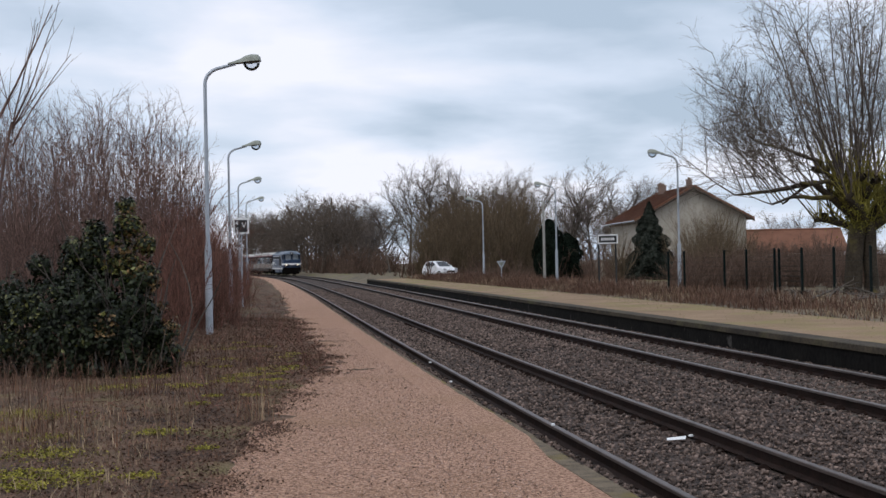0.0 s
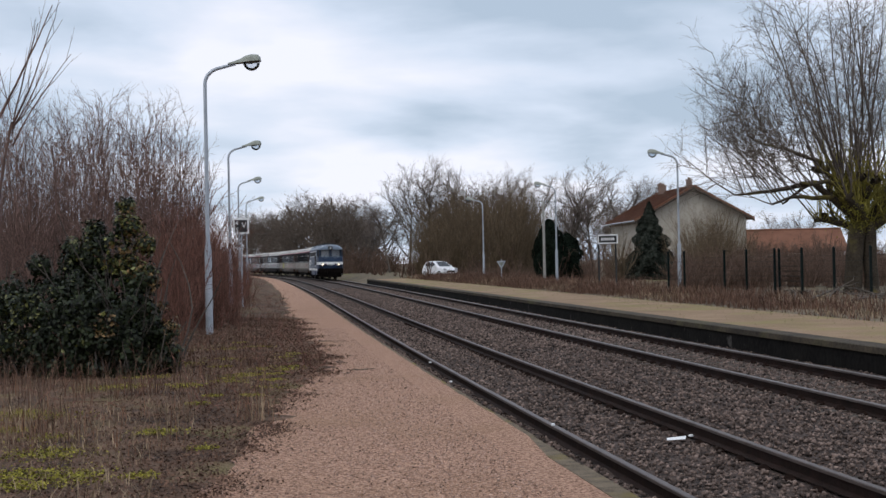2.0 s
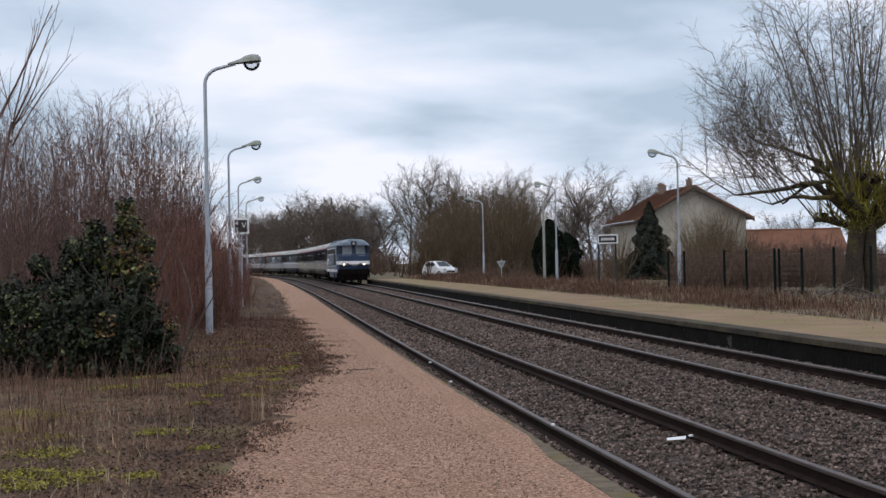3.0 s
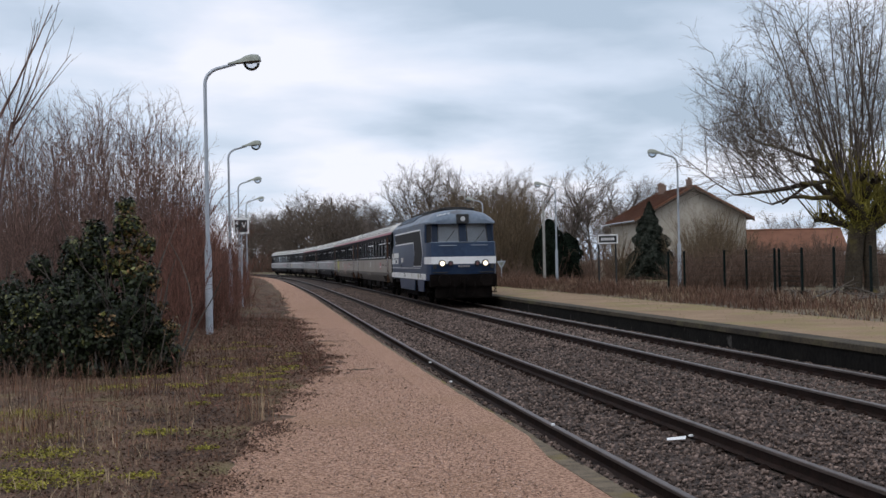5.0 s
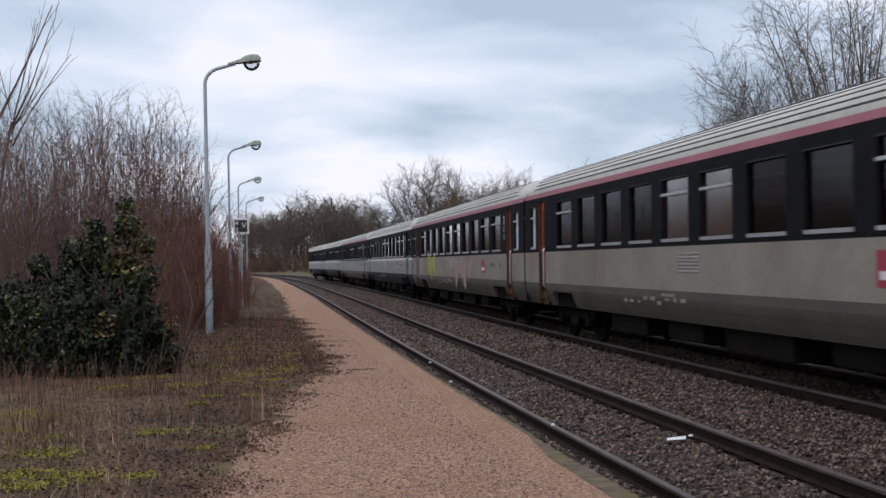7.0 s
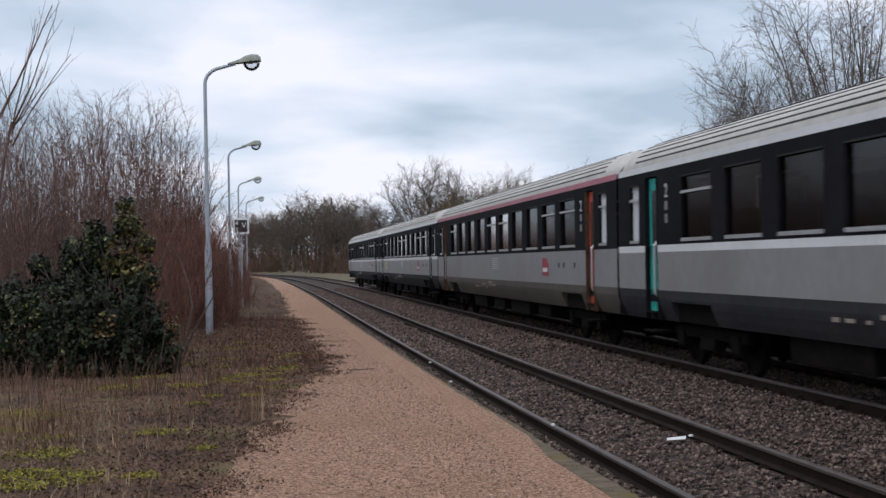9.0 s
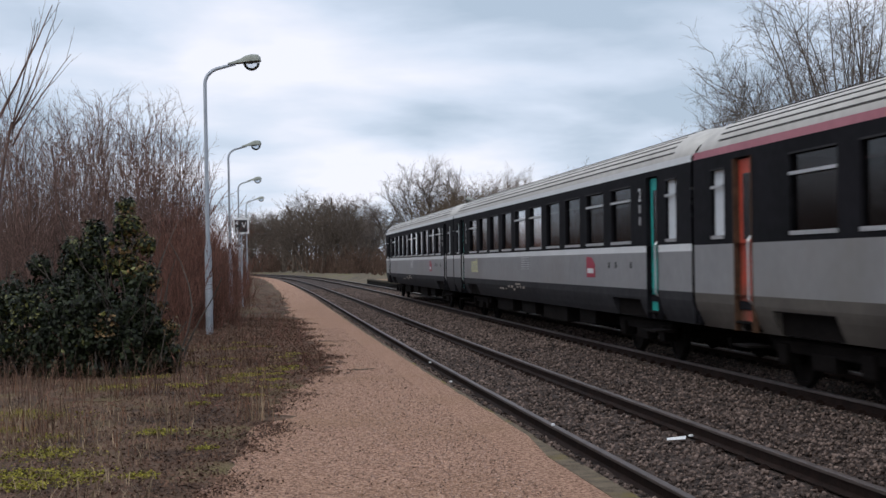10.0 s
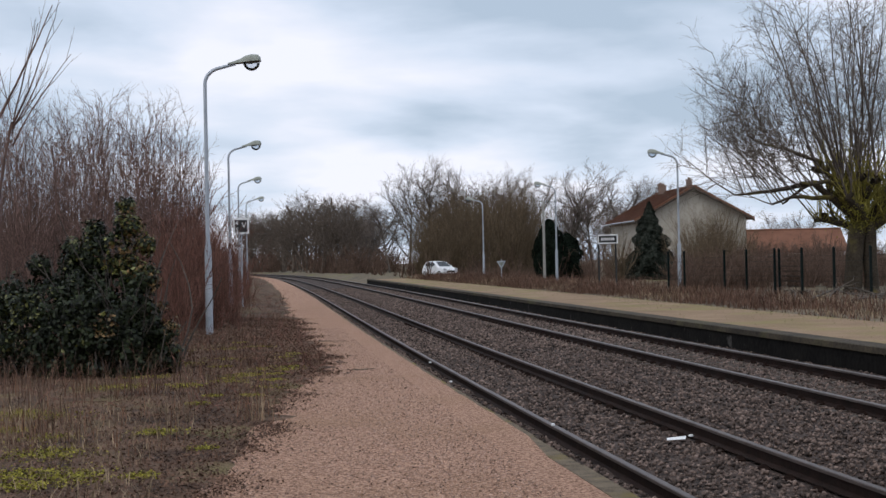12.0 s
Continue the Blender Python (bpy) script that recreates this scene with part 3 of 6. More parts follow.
def wood_pole():
    b = thing("utility_pole", "slim grey utility pole with a short crossarm", "pole", at=Matrix.Translation((6.75, 87.0, 0.3)))
    part("pole", Shape().tube([(0, 0, -0.3), (0, 0, 5.55)], [0.10, 0.075], 10), M["shutter"], b, smooth=True)
    part("crossarm", Shape().tube([(-0.05, 0, 5.5), (0.85, 0, 5.5)], 0.03, 8), M["black"], b)


def fence():
    f = thing("fence", "green steel post fence with thin wire mesh", "fence")
    ends = [(1182, 62.0), (1210, 60.5), (1281, 57.5), (1320, 56.0), (1370, 52.5), (1378, 54.5), (1418, 51), (1475, 49.5), (1540, 47.5), (1640, 45)]
    pts = []
    for bearing, d in ends:
        x = (bearing - 784) / 2305 * d + 0.0
        pts.append((x, d))
        z = 0.3
        part("fence_post", Shape().box((x, d, z + 0.85), (0.095, 0.095, 2.1), chamfer=0.012).tube([(x, d, z + 1.88), (x, d, z + 1.95)], [0.08, 0.02], 8), M["green_post"], f)
    wires = Shape()
    pts.sort()
    for (xa, ya), (xb, yb) in zip(pts, pts[1:]):
        for h in np.arange(0.2, 1.8, 0.2):
            wires.tube([(xa, ya, 0.3 + h), (xb, yb, 0.3 + h)], 0.005, 3, cap=False)
    part("wire_mesh", wires, M["green_post"], f)


nameboard()
speed_sign()
yield_sign()
wood_pole()
fence()
# ---- the train: built at the origin, heading along +y, rails at z = 0 ----
HALF = 1.41


def side_wall(sh, x, ys, zs, holes, depth=0.05, lean=None):
    """A wall at x in cells between ys and zs, with holes (y0, y1, z0, z1) cut through and reveals."""
    ys = sorted(set(ys + [h[0] for h in holes] + [h[1] for h in holes]))
    zs = sorted(set(zs + [h[2] for h in holes] + [h[3] for h in holes]))
    lean = lean or (lambda z: 0.0)
    sg = 1 if x > 0 else -1
    sh.weld = True
    for a, b in zip(ys, ys[1:]):
        for c, d in zip(zs, zs[1:]):
            if any(h[0] - 1e-6 <= a and b <= h[1] + 1e-6 and h[2] - 1e-6 <= c and d <= h[3] + 1e-6 for h in holes):
                continue
            xc, xd = x - sg * lean(c), x - sg * lean(d)
            sh.add([(xc, a, c), (xc, b, c), (xd, b, d), (xd, a, d)], [(0, 1, 2, 3)])
    for y0, y1, z0, z1 in holes:
        xa, xb = x - sg * lean(z0), x - sg * lean(z1)
        ia, ib = xa - sg * depth, xb - sg * depth
        sh.add([(xa, y0, z0), (xa, y1, z0), (xb, y1, z1), (xb, y0, z1), (ia, y0, z0), (ia, y1, z0), (ib, y1, z1), (ib, y0, z1)],
               [(0, 1, 5, 4), (1, 2, 6, 5), (2, 3, 7, 6), (3, 0, 4, 7)])


def bogie(parent, y, wheel_r=0.46, base=2.5, half=1.0):
    b = Shape()
    for x in (-half, half):
        b.box((x, y, 0.58), (0.14, base + 0.9, 0.18), chamfer=0.03)
        for k in (-base / 2, base / 2):
            b.box((x, y + k, 0.47), (0.24, 0.34, 0.30), chamfer=0.04)
        b.box((x, y, 0.42), (0.20, 0.7, 0.22), chamfer=0.03)
    b.box((0, y, 0.62), (2 * half, 0.5, 0.22), chamfer=0.03)
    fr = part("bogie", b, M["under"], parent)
    for k in (-base / 2, base / 2):
        w = Shape()
        for sgn in (-1, 1):
            rings = []
            for x, r in ((0.68, wheel_r * 0.4), (0.70, wheel_r), (0.735, wheel_r + 0.025), (0.76, wheel_r), (0.82, wheel_r - 0.01), (0.82, wheel_r - 0.07), (0.79, wheel_r - 0.08), (0.79, 0.12), (0.84, 0.10), (0.84, 0.01)):
                rings.append([(sgn * x, r * math.cos(t), r * math.sin(t)) for t in [2 * math.pi * j / 24 for j in range(24)]])
            w.loft(rings)
        w.tube([(-0.7, 0, 0), (0.7, 0, 0)], 0.09, 10)
        ws = part("wheelset", w, M["under"], fr)
        ws.matrix_basis = Matrix.Translation((0, y + k, wheel_r))
    return fr


def roof_profile(n=9, half=HALF - 0.04, z0=3.46, z1=4.04):
    pts = []
    for i in range(n + 1):
        a = i / n * math.pi / 2
        pts.append((half * math.cos(a) ** 0.75, z0 + (z1 - z0) * math.sin(a) ** 0.95))
    return pts


def coach(name, label, style, door, graffiti=False, dusty=True, lettered=False):
    warm = style == "warm"
    c = thing(name, label, "railway coach", "coaches of the train")
    L = 13.08
    lean = lambda z: 0.010 * max(0.0, z - 2.0) / 1.4
    wins = [(8.93 - 1.965 * i - 0.69, 8.93 - 1.965 * i + 0.69) for i in range(10)]
    doors = [(10.62, 11.28), (-11.4, -10.74)]
    ends = [(11.74, 12.3), (-12.3, -11.78)]
    grey, skirt = M["coach_warm" if warm and dusty else "coach_grey"], M["skirt_warm" if warm else "coach_skirt"]
    top = 2.02 if warm else 1.93
    for x in (-HALF, HALF):
        low, skr, band, stripe, upper = Shape(), Shape(), Shape(), Shape(), Shape()
        gap = lambda z0, z1: [(a, b, z0, z1) for a, b in doors]
        side_wall(low, x, [-L, L], [1.27, top], gap(1.27, top), 0.25)
        cut = [(8.2, 10.1, 0.74, 1.08), (-10.1, -8.2, 0.74, 1.08)]
        side_wall(skr, x, [-L, L], [0.74, 0.86, 1.0, 1.13, 1.27], gap(0.74, 1.27) + cut, 0.25, lambda z: 0.55 * max(0.0, 1.2 - z) ** 1.6)
        side_wall(band, x, [-L, L], [2.02 if warm else 2.05, 3.36], gap(2.02 if warm else 2.05, 3.26) + [(a, b, 2.13, 3.16) for a, b in wins] + [(a, b, 2.13, 3.14) for a, b in ends], 0.06, lean)
        side_wall(upper, x - (0.004 if x > 0 else -0.004), [-L, L], [3.36, 3.47], [], 0.05, lean)
        part("lower_side", low, grey, c)
        part("skirt", skr, skirt, c)
        if not warm:
            side_wall(stripe, x, [-L, L], [1.93, 2.05], gap(1.93, 2.05), 0.25, lean)
            part("waist_stripe", stripe, M["coach_stripe"], c, "white waist stripe")
        part("window_band", band, M["coach_dark"], c)
        part("cornice_stripe", upper, M["coach_pink"] if warm else M["coach_stripe"], c, "faded red stripe under the roof" if warm else "pale stripe under the roof")
    # ribbed roof, drawn in at the ends
    prof = roof_profile(18)
    ring = [(x, z) for x, z in prof] + [(-x, z) for x, z in reversed(prof[:-1])]
    roof = Shape()
    secs = [(-L, 0.97, -0.22), (-L + 0.12, 0.985, -0.13), (-L + 0.45, 1.0, -0.04), (-L + 1.1, 1.0, 0.0), (L - 1.1, 1.0, 0.0), (L - 0.45, 1.0, -0.04), (L - 0.12, 0.985, -0.13), (L, 0.97, -0.22)]
    roof.loft([[(x * k, y, 3.46 + max(0.0, (z - 3.46)) * (1 + d / 0.6)) for x, z in ring] for y, k, d in secs], closed=False, cap=False)
    rf = part("roof", roof, M["coach_roof"], c, "pale ribbed steel roof", smooth=True)
    # thin dark strips along the roof
    for i in (2, 4, 6, 8, 10, 12, 14, 16):
        g = Shape()
        for sg in (-1, 1):
            (xa, za), (xb, zb) = prof[i], prof[i + 1]
            tx, tz = xb - xa, zb - za
            k = 0.026 / math.hypot(tx, tz)
            nx, nz = -tz * k * -0.3, tx * k * -0.3
            nx, nz = abs(nx), abs(nz)
            pr = [(sg * (xa + nx), za + nz), (sg * (xa + tx * k + nx), za + tz * k + nz), (sg * (xa + tx * k - nx), za + tz * k - nz), (sg * (xa - nx), za - nz)]
            g.loft([[(x, y, z) for x, z in pr] for y in (-L + 1.0, L - 1.0)])
        part("roof_rib", g, M["roof_groove"], rf)
    # ends, gangways, floor
    for e in (-1, 1):
        w = Shape().box((0, e * (L - 0.03), 2.12), (2.72, 0.06, 2.72), chamfer=0.02)
        part("end_wall", w, M["coach_dark"], c)
        g = Shape()
        for k in range(3):
            yy = e * (L + 0.03 + 0.07 * k)
            g.box((0, yy, 2.15), (1.5, 0.05, 2.3), chamfer=0.02)
        part("gangway", g, M["rubber"], c)
        bf = Shape()
        for x in (-0.87, 0.87):
            bf.tube([(x, e * (L - 0.1), 1.02), (x, e * (L + 0.10), 1.02)], 0.09, 12)
            bf.tube([(x, e * (L + 0.09), 1.02), (x, e * (L + 0.12), 1.02)], 0.24, 16)
        part("buffer_pair", bf, M["under"], c)
    fl = Shape().box((0, 0, 1.12), (2.7, 2 * L - 0.3, 0.12)).box((0, 0, 3.42), (2.6, 2 * L - 0.4, 0.04))
    part("floor_pan", fl, M["coach_dark"], c)
    for i in range(10):
        yy = 8.93 - 1.965 * i + 0.98
        for x in (-0.75, 0.75):
            part("seat_row", Shape().box((x - 0.25, yy, 1.95), (0.45, 0.30, 1.25), chamfer=0.05).box((x + 0.25, yy, 1.95), (0.45, 0.30, 1.25), chamfer=0.05).box((x, yy, 1.6), (0.98, 0.2, 0.5)), M["coach_skirt"], c)
    for y, w, h in ((-4.6, 2.4, 0.5), (-1.2, 1.8, 0.42), (2.0, 2.6, 0.52), (5.2, 1.4, 0.4)):
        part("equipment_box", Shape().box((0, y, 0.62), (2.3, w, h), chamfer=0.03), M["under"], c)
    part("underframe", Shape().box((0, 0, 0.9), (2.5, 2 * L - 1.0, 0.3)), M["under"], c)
    for y in (-9.2, 9.2):
        bogie(c, y)
    # windows
    for x in (-1, 1):
        for i, (a, b) in enumerate(wins + ends):
            end = i >= len(wins)
            w = Shape()
            xx = x * (HALF - 0.055)
            z0, z1 = 2.13, 3.16 if not end else 3.14
            w.add([(xx - x * lean(z0), a, z0), (xx - x * lean(z0), b, z0), (xx - x * lean(z1), b, z1), (xx - x * lean(z1), a, z1)], [(0, 1, 2, 3)])
            wp = part("window", w, M["blind"] if end else M["coach_glass"], c)
            bars = [("window_sill", z0 - 0.035, z0 + 0.02), ("window_head", z1 - 0.005, z1 + 0.02)]
            if (i % 4 in (0, 1) or end) and i != 8:
                bars.append(("vent_bar", z1 - 0.28, z1 - 0.235))
            for nm, za, zb in bars:
                xm = x * (HALF + 0.004) - x * lean((za + zb) / 2)
                part(nm, Shape().box((xm, (a + b) / 2, (za + zb) / 2), (0.022, b - a, zb - za)), M["alu"] if nm != "window_head" else M["coach_skirt"], wp)
    # doors, set back in their openings
    for x in (-1, 1):
        for (a, b) in doors:
            d = Shape().box((x * (HALF - 0.11), (a + b) / 2, 2.06), (0.05, b - a + 0.04, 2.36), chamfer=0.01)
            dr = part("door", d, door, c, "narrow red folding door" if warm else "narrow teal folding door")
            part("door_pane", Shape().box((x * (HALF - 0.078), (a + b) / 2, 2.55), (0.012, (b - a) * 0.45, 0.95), chamfer=0.004), M["pane_dark"], dr)
            for yy in (a, b):
                part("door_jamb", Shape().box((x * (HALF - 0.04), yy, 2.0), (0.095, 0.03, 2.5), chamfer=0.006), M["rust_jamb"] if warm else M["coach_dark"], dr, "rust-stained jamb" if warm else "")
            part("door_rail", Shape().tube([(x * (HALF - 0.02), b - 0.05, 1.15), (x * (HALF + 0.035), b - 0.05, 1.22), (x * (HALF + 0.035), b - 0.05, 2.05), (x * (HALF - 0.02), b - 0.05, 2.12)], 0.018, 6), M["alu"], dr)
            st = Shape()
            for k, zz in enumerate((0.88, 0.55)):
                st.box((x * (HALF - 0.16 + 0.05 * k), (a + b) / 2, zz), (0.34, b - a - 0.05, 0.035), chamfer=0.006)
            part("door_step", st, M["under"], c)
    # markings: plain shapes
    xx, yy = HALF + 0.004, 6.6
    em = part("emblem", Shape().prism([(yy - 0.34, 1.45), (yy + 0.34, 1.45), (yy + 0.34, 1.72), (yy + 0.1, 1.86), (yy - 0.34, 1.88)], 0.006, lambda a, b, d: (xx + d, a, b)), M["logo_red"], c, "red emblem patch with pale bars")
    part("emblem_bar", Shape().box((xx + 0.01, yy, 1.585), (0.006, 0.5, 0.10)), M["coach_stripe"], em)
    gr = Shape()
    for k in range(6):
        gr.box((xx, -0.25, 1.60 + 0.058 * k), (0.02, 1.0, 0.02), chamfer=0.004)
    part("vent_grille", gr, M["alu"], c, "slatted vent grille")
    wr = random.Random(11)
    for k in range(9):
        t = Shape().box((HALF + 0.003, -0.5 - k * 0.42 + wr.uniform(-0.05, 0.05), 1.08 + wr.choice((-0.04, 0, 0.03))), (0.006, wr.uniform(0.12, 0.28), wr.uniform(0.04, 0.07)))
        part("number_bar", t, M["coach_warm"], c)
    part("number_bar", Shape().box((HALF + 0.003, -1.3, 1.19), (0.006, 0.7, 0.05)), M["coach_warm"], c)
    for yy in (10.22,) if warm else (10.22, -10.22):
        for zz in (2.72, 2.5):
            part("class_mark", Shape().box((HALF - 0.002, yy, zz), (0.008, 0.12, 0.15)), M["coach_grey"], c)
    cu = bpy.data.curves.new("class_number", "FONT")
    cu.body, cu.size, cu.extrude = "2", 0.34, 0.003
    tmp = bpy.data.objects.new("class_number", cu)
    me = bpy.data.meshes.new_from_object(tmp)
    bpy.data.objects.remove(tmp)
    me.materials.append(M["coach_stripe"])
    for yy in (10.13,) if warm else (10.13, -10.31):
        o = new("class_number", me)
        o.parent = c
        o.matrix_basis = Matrix.Translation((HALF - 0.004, yy, 2.86)) @ Matrix.Rotation(radians(90), 4, "Z") @ Matrix.Rotation(radians(90), 4, "X")
    for y in (8.05, 8.55, 9.6):
        part("socket", Shape().box((xx, y, 1.70), (0.012, 0.10, 0.12), chamfer=0.004), M["black"], c)
    if lettered:
        # stylised fleet lettering, as plain outlined bars
        for k in range(6):
            y0 = -8.95 + k * 0.21
            h = 0.30 if k < 4 else 0.40
            o = Shape().box((xx, y0, 1.50), (0.014, 0.19, 0.045)).box((xx, y0 - 0.085, 1.50 + h / 2), (0.014, 0.035, h))
            if k < 4:
                o.box((xx, y0, 1.50 + h), (0.014, 0.19, 0.045))
            part("lettering_bar", o, M["letter_yellow"], c)
    if graffiti:
        r = random.Random(5)
        for mt, yc, zc, wy, wz, lab in (("graffiti_yellow", -6.2, 1.55, 1.1, 0.42, "sprayed yellow graffiti"), ("graffiti_pink", 2.2, 1.5, 1.8, 0.32, "sprayed pale pink graffiti")):
            for k in range(16):
                y0, z0 = yc + r.uniform(-wy, wy), zc + r.uniform(-wz, wz)
                blob = [(y0 + r.uniform(0.1, 0.3) * math.cos(q), z0 + r.uniform(0.12, 0.40) * math.sin(q)) for q in np.linspace(0, 5.6, 8)]
                part("graffiti", Shape().prism(blob, 0.0005 * k + 0.003, lambda a, b, d: (HALF + 0.003 + d, a, b)), M[mt], c, lab)
    return c


def locomotive():
    g = thing("locomotive", "blue diesel locomotive with white bands, headlights lit", "locomotive")
    W, E = 1.47, 7.85
    hull = Shape()
    # side walls and cab ends as lofted outlines in plan, stacked by height
    def plan(z, w, nose, corner, shoulder):
        """Outline at one height: flat sides, corners drawn in, a shallow nose."""
        p = []
        for ex in (1, -1):
            q = [(w, shoulder), (w - 0.02, shoulder + 0.35 * (corner - shoulder) + 0.1), (w - 0.14, corner), (w * 0.45, nose - 0.03), (0.0, nose)]
            full = q + [(-x, y) for x, y in reversed(q[:-1])]
            p += [(x * ex, y * ex) for x, y in full]
        return [(x, y, z) for x, y in p]
    levels = [(1.04, 1.47, 7.80, 7.6, 6.9), (1.40, 1.47, 7.85, 7.65, 6.9), (1.73, 1.47, 7.95, 7.76, 6.9), (2.03, 1.47, 7.95, 7.76, 6.9), (2.62, 1.47, 7.90, 7.68, 6.85)]
    hull.loft([plan(*v) for v in levels], cap=False)
    body = part("body", hull, M["blue"], g, smooth=True)
    lid = Shape().loft([plan(2.60, 1.43, 7.86, 7.6, 6.8), plan(2.625, 1.43, 7.86, 7.6, 6.8)])
    part("cab_dash", lid, M["black"], g)
    top = Shape()
    for sg in (-1, 1):
        top.add([(sg * W, -5.95, 2.6), (sg * W, 5.95, 2.6), (sg * (W - 0.02), 5.95, 3.42), (sg * (W - 0.02), -5.95, 3.42)], [(0, 1, 2, 3)])
    part("upper_side", top, M["blue"], g)
    # cab upper: pillars, windscreens leaning back
    for e in (-1, 1):
        pil = Shape()
        def bar(a, b, r):
            part("window_post", Shape().tube([a, b], r, 6), M["blue"], g)
        lo, hi = lambda x: (x, e * (7.86 - 0.17 * abs(x) ** 2 / 1.2), 2.60), lambda x: (x * 0.97, e * (7.56 - 0.10 * abs(x)), 3.44)
        def plate(xa, xb):
            a, b, c2, d2 = lo(xa), lo(xb), hi(xb), hi(xa)
            q = [a, b, c2, d2]
            sh = Shape().add([(x, y + e * 0.015, z) for x, y, z in q] + [(x, y - e * 0.06, z) for x, y, z in q], [(0, 1, 2, 3), (7, 6, 5, 4), (0, 4, 5, 1), (1, 5, 6, 2), (2, 6, 7, 3), (3, 7, 4, 0)])
            part("window_post", sh, M["loco_blue_dark"], g)
        plate(-0.15, 0.15)
        plate(-1.30, -1.05)
        plate(1.05, 1.30)
        pil.tube([hi(-1.25), hi(-0.6), hi(0.0), hi(0.6), hi(1.25)], 0.075, 6)
        for sg in (-1, 1):
            part("cab_side", Shape().box((sg * 1.445, e * 6.30, 3.02), (0.05, 0.74, 0.86)), M["blue"], g)
            bar((sg * 1.43, e * 6.72, 2.6), (sg * 1.41, e * 6.62, 3.44), 0.05)
        part("window_header", pil, M["blue"], g)
        for sg in (-1, 1):
            gl = Shape()
            a, b = lo(sg * 0.14), lo(sg * 1.06)
            c2, d2 = hi(sg * 1.06), hi(sg * 0.14)
            gl.add([a, b, c2, d2], [(0, 1, 2, 3)])
            ws = part("windscreen", gl, M["screen"], g)
            wp = Shape().tube([(sg * 0.62 + 0.12, e * 7.88, 2.66), (sg * 0.62 - 0.05, e * 7.83, 2.84), (sg * 0.62 - 0.28, e * 7.72, 3.14)], 0.014, 5)
            part("wiper", wp, M["black"], ws)
            q = Shape()
            q.add([lo(sg * 1.28), (sg * 1.41, e * 6.78, 2.62), (sg * 1.385, e * 6.68, 3.42), hi(sg * 1.28)], [(0, 1, 2, 3)])
            part("quarter_light", q, M["loco_panel"], g)
            gk = [(p_[0], p_[1] + e * 0.02, p_[2]) for p_ in (lo(sg * 0.17), lo(sg * 1.04), hi(sg * 1.04), hi(sg * 0.17))]
            part("screen_seal", Shape().tube(gk + gk[:1], 0.022, 5), M["black"], ws)
            part("grab_rail", Shape().tube([(sg * 0.30, e * 7.95, 2.50), (sg * 0.30, e * 7.99, 2.50), (sg * 1.0, e * 7.86, 2.50), (sg * 1.0, e * 7.80, 2.50)], 0.014, 5), M["galv"], g)
            part("front_step", Shape().box((sg * 0.98, e * 7.86, 1.38), (0.62, 0.14, 0.05), chamfer=0.01), M["black"], g)
            part("jumper_socket", Shape().box((sg * 1.2, e * 7.80, 1.62), (0.14, 0.12, 0.18), chamfer=0.02), M["black"], g)
            q2 = Shape().add([(sg * 1.474, e * 6.52, 2.66), (sg * 1.474, e * 6.66, 2.66), (sg * 1.468, e * 6.6, 3.34), (sg * 1.468, e * 6.52, 3.34)], [(0, 1, 2, 3)])
            part("cab_side_window", q2, M["loco_panel"], g)
        # white panel added behind the windscreens to brighten them like reflected sky
        part("screen_backing", Shape().box((0, e * 6.9, 3.0), (2.6, 0.05, 0.84)), M["white"], g)
        sill = Shape()
        sill.tube([(-1.36, e * 7.58, 2.625), (-0.7, e * 7.84, 2.625), (0.0, e * 7.92, 2.625), (0.7, e * 7.84, 2.625), (1.36, e * 7.58, 2.625)], 0.028, 6)
        part("screen_sill", sill, M["blue_grey"], g)
    # roof: visor, shoulders, arched top
    arch = lambda k, zt: [(1.47 * k, 3.40), (1.47 * k, 3.50), (1.30 * k, 3.70), (1.02 * k, 3.90), (0.6 * k, zt - 0.05), (0, zt)]
    def ring(y, k, zt):
        a = arch(k, zt)
        return [(x, y, z) for x, z in a] + [(-x, y, z) for x, z in reversed(a[:-1])]
    rf = Shape()
    secs = [(-7.72, 0.86, 3.62), (-7.60, 0.93, 3.78), (-7.2, 0.98, 3.95), (-6.4, 1.0, 4.04), (6.4, 1.0, 4.04), (7.2, 0.98, 3.95), (7.60, 0.93, 3.78), (7.72, 0.86, 3.62)]
    rr = []
    for y, k, zt in secs:
        f = (zt - 3.40) / 0.64
        rr.append([(x, y, 3.40 + (z - 3.40) * f if zt < 4.03 else z) for x, yy, z in ring(y, k, 4.04)])
    rf.loft(rr)
    roof = part("roof", rf, M["blue_grey"], g, "faded blue-grey roof shoulders", smooth=True)
    top = Shape()
    for y0, y1, wd, zc, hh in ((-5.2, 1.0, 1.3, 4.08, 0.20), (1.9, 6.2, 1.5, 4.05, 0.12), (2.4, 5.6, 1.0, 4.13, 0.10)):
        top.box((0, (y0 + y1) / 2, zc), (wd, y1 - y0, hh), chamfer=0.04)
    part("roof_hatch", top, M["loco_roof"], roof, "sooty raised roof hatch")
    for sg in (-1, 1):
        gr = Shape().add([(sg * 1.325, -5.5, 3.70), (sg * 1.325, 1.3, 3.70), (sg * 0.98, 1.7, 3.955), (sg * 0.98, -5.1, 3.955)], [(0, 1, 2, 3)])
        part("radiator_grille", gr, M["loco_roof"], roof)
        rv = Shape()
        for y in np.arange(-5.4, 1.4, 0.55):
            rv.tube([(sg * 1.34, y, 3.70), (sg * 0.99, y + 0.3, 3.965)], 0.02, 4)
        rv.tube([(sg * 1.335, -5.6, 3.70), (sg * 1.335, 1.4, 3.70)], 0.022, 6)
        rv.tube([(sg * 0.975, -5.2, 3.97), (sg * 0.975, 1.8, 3.97)], 0.025, 6)
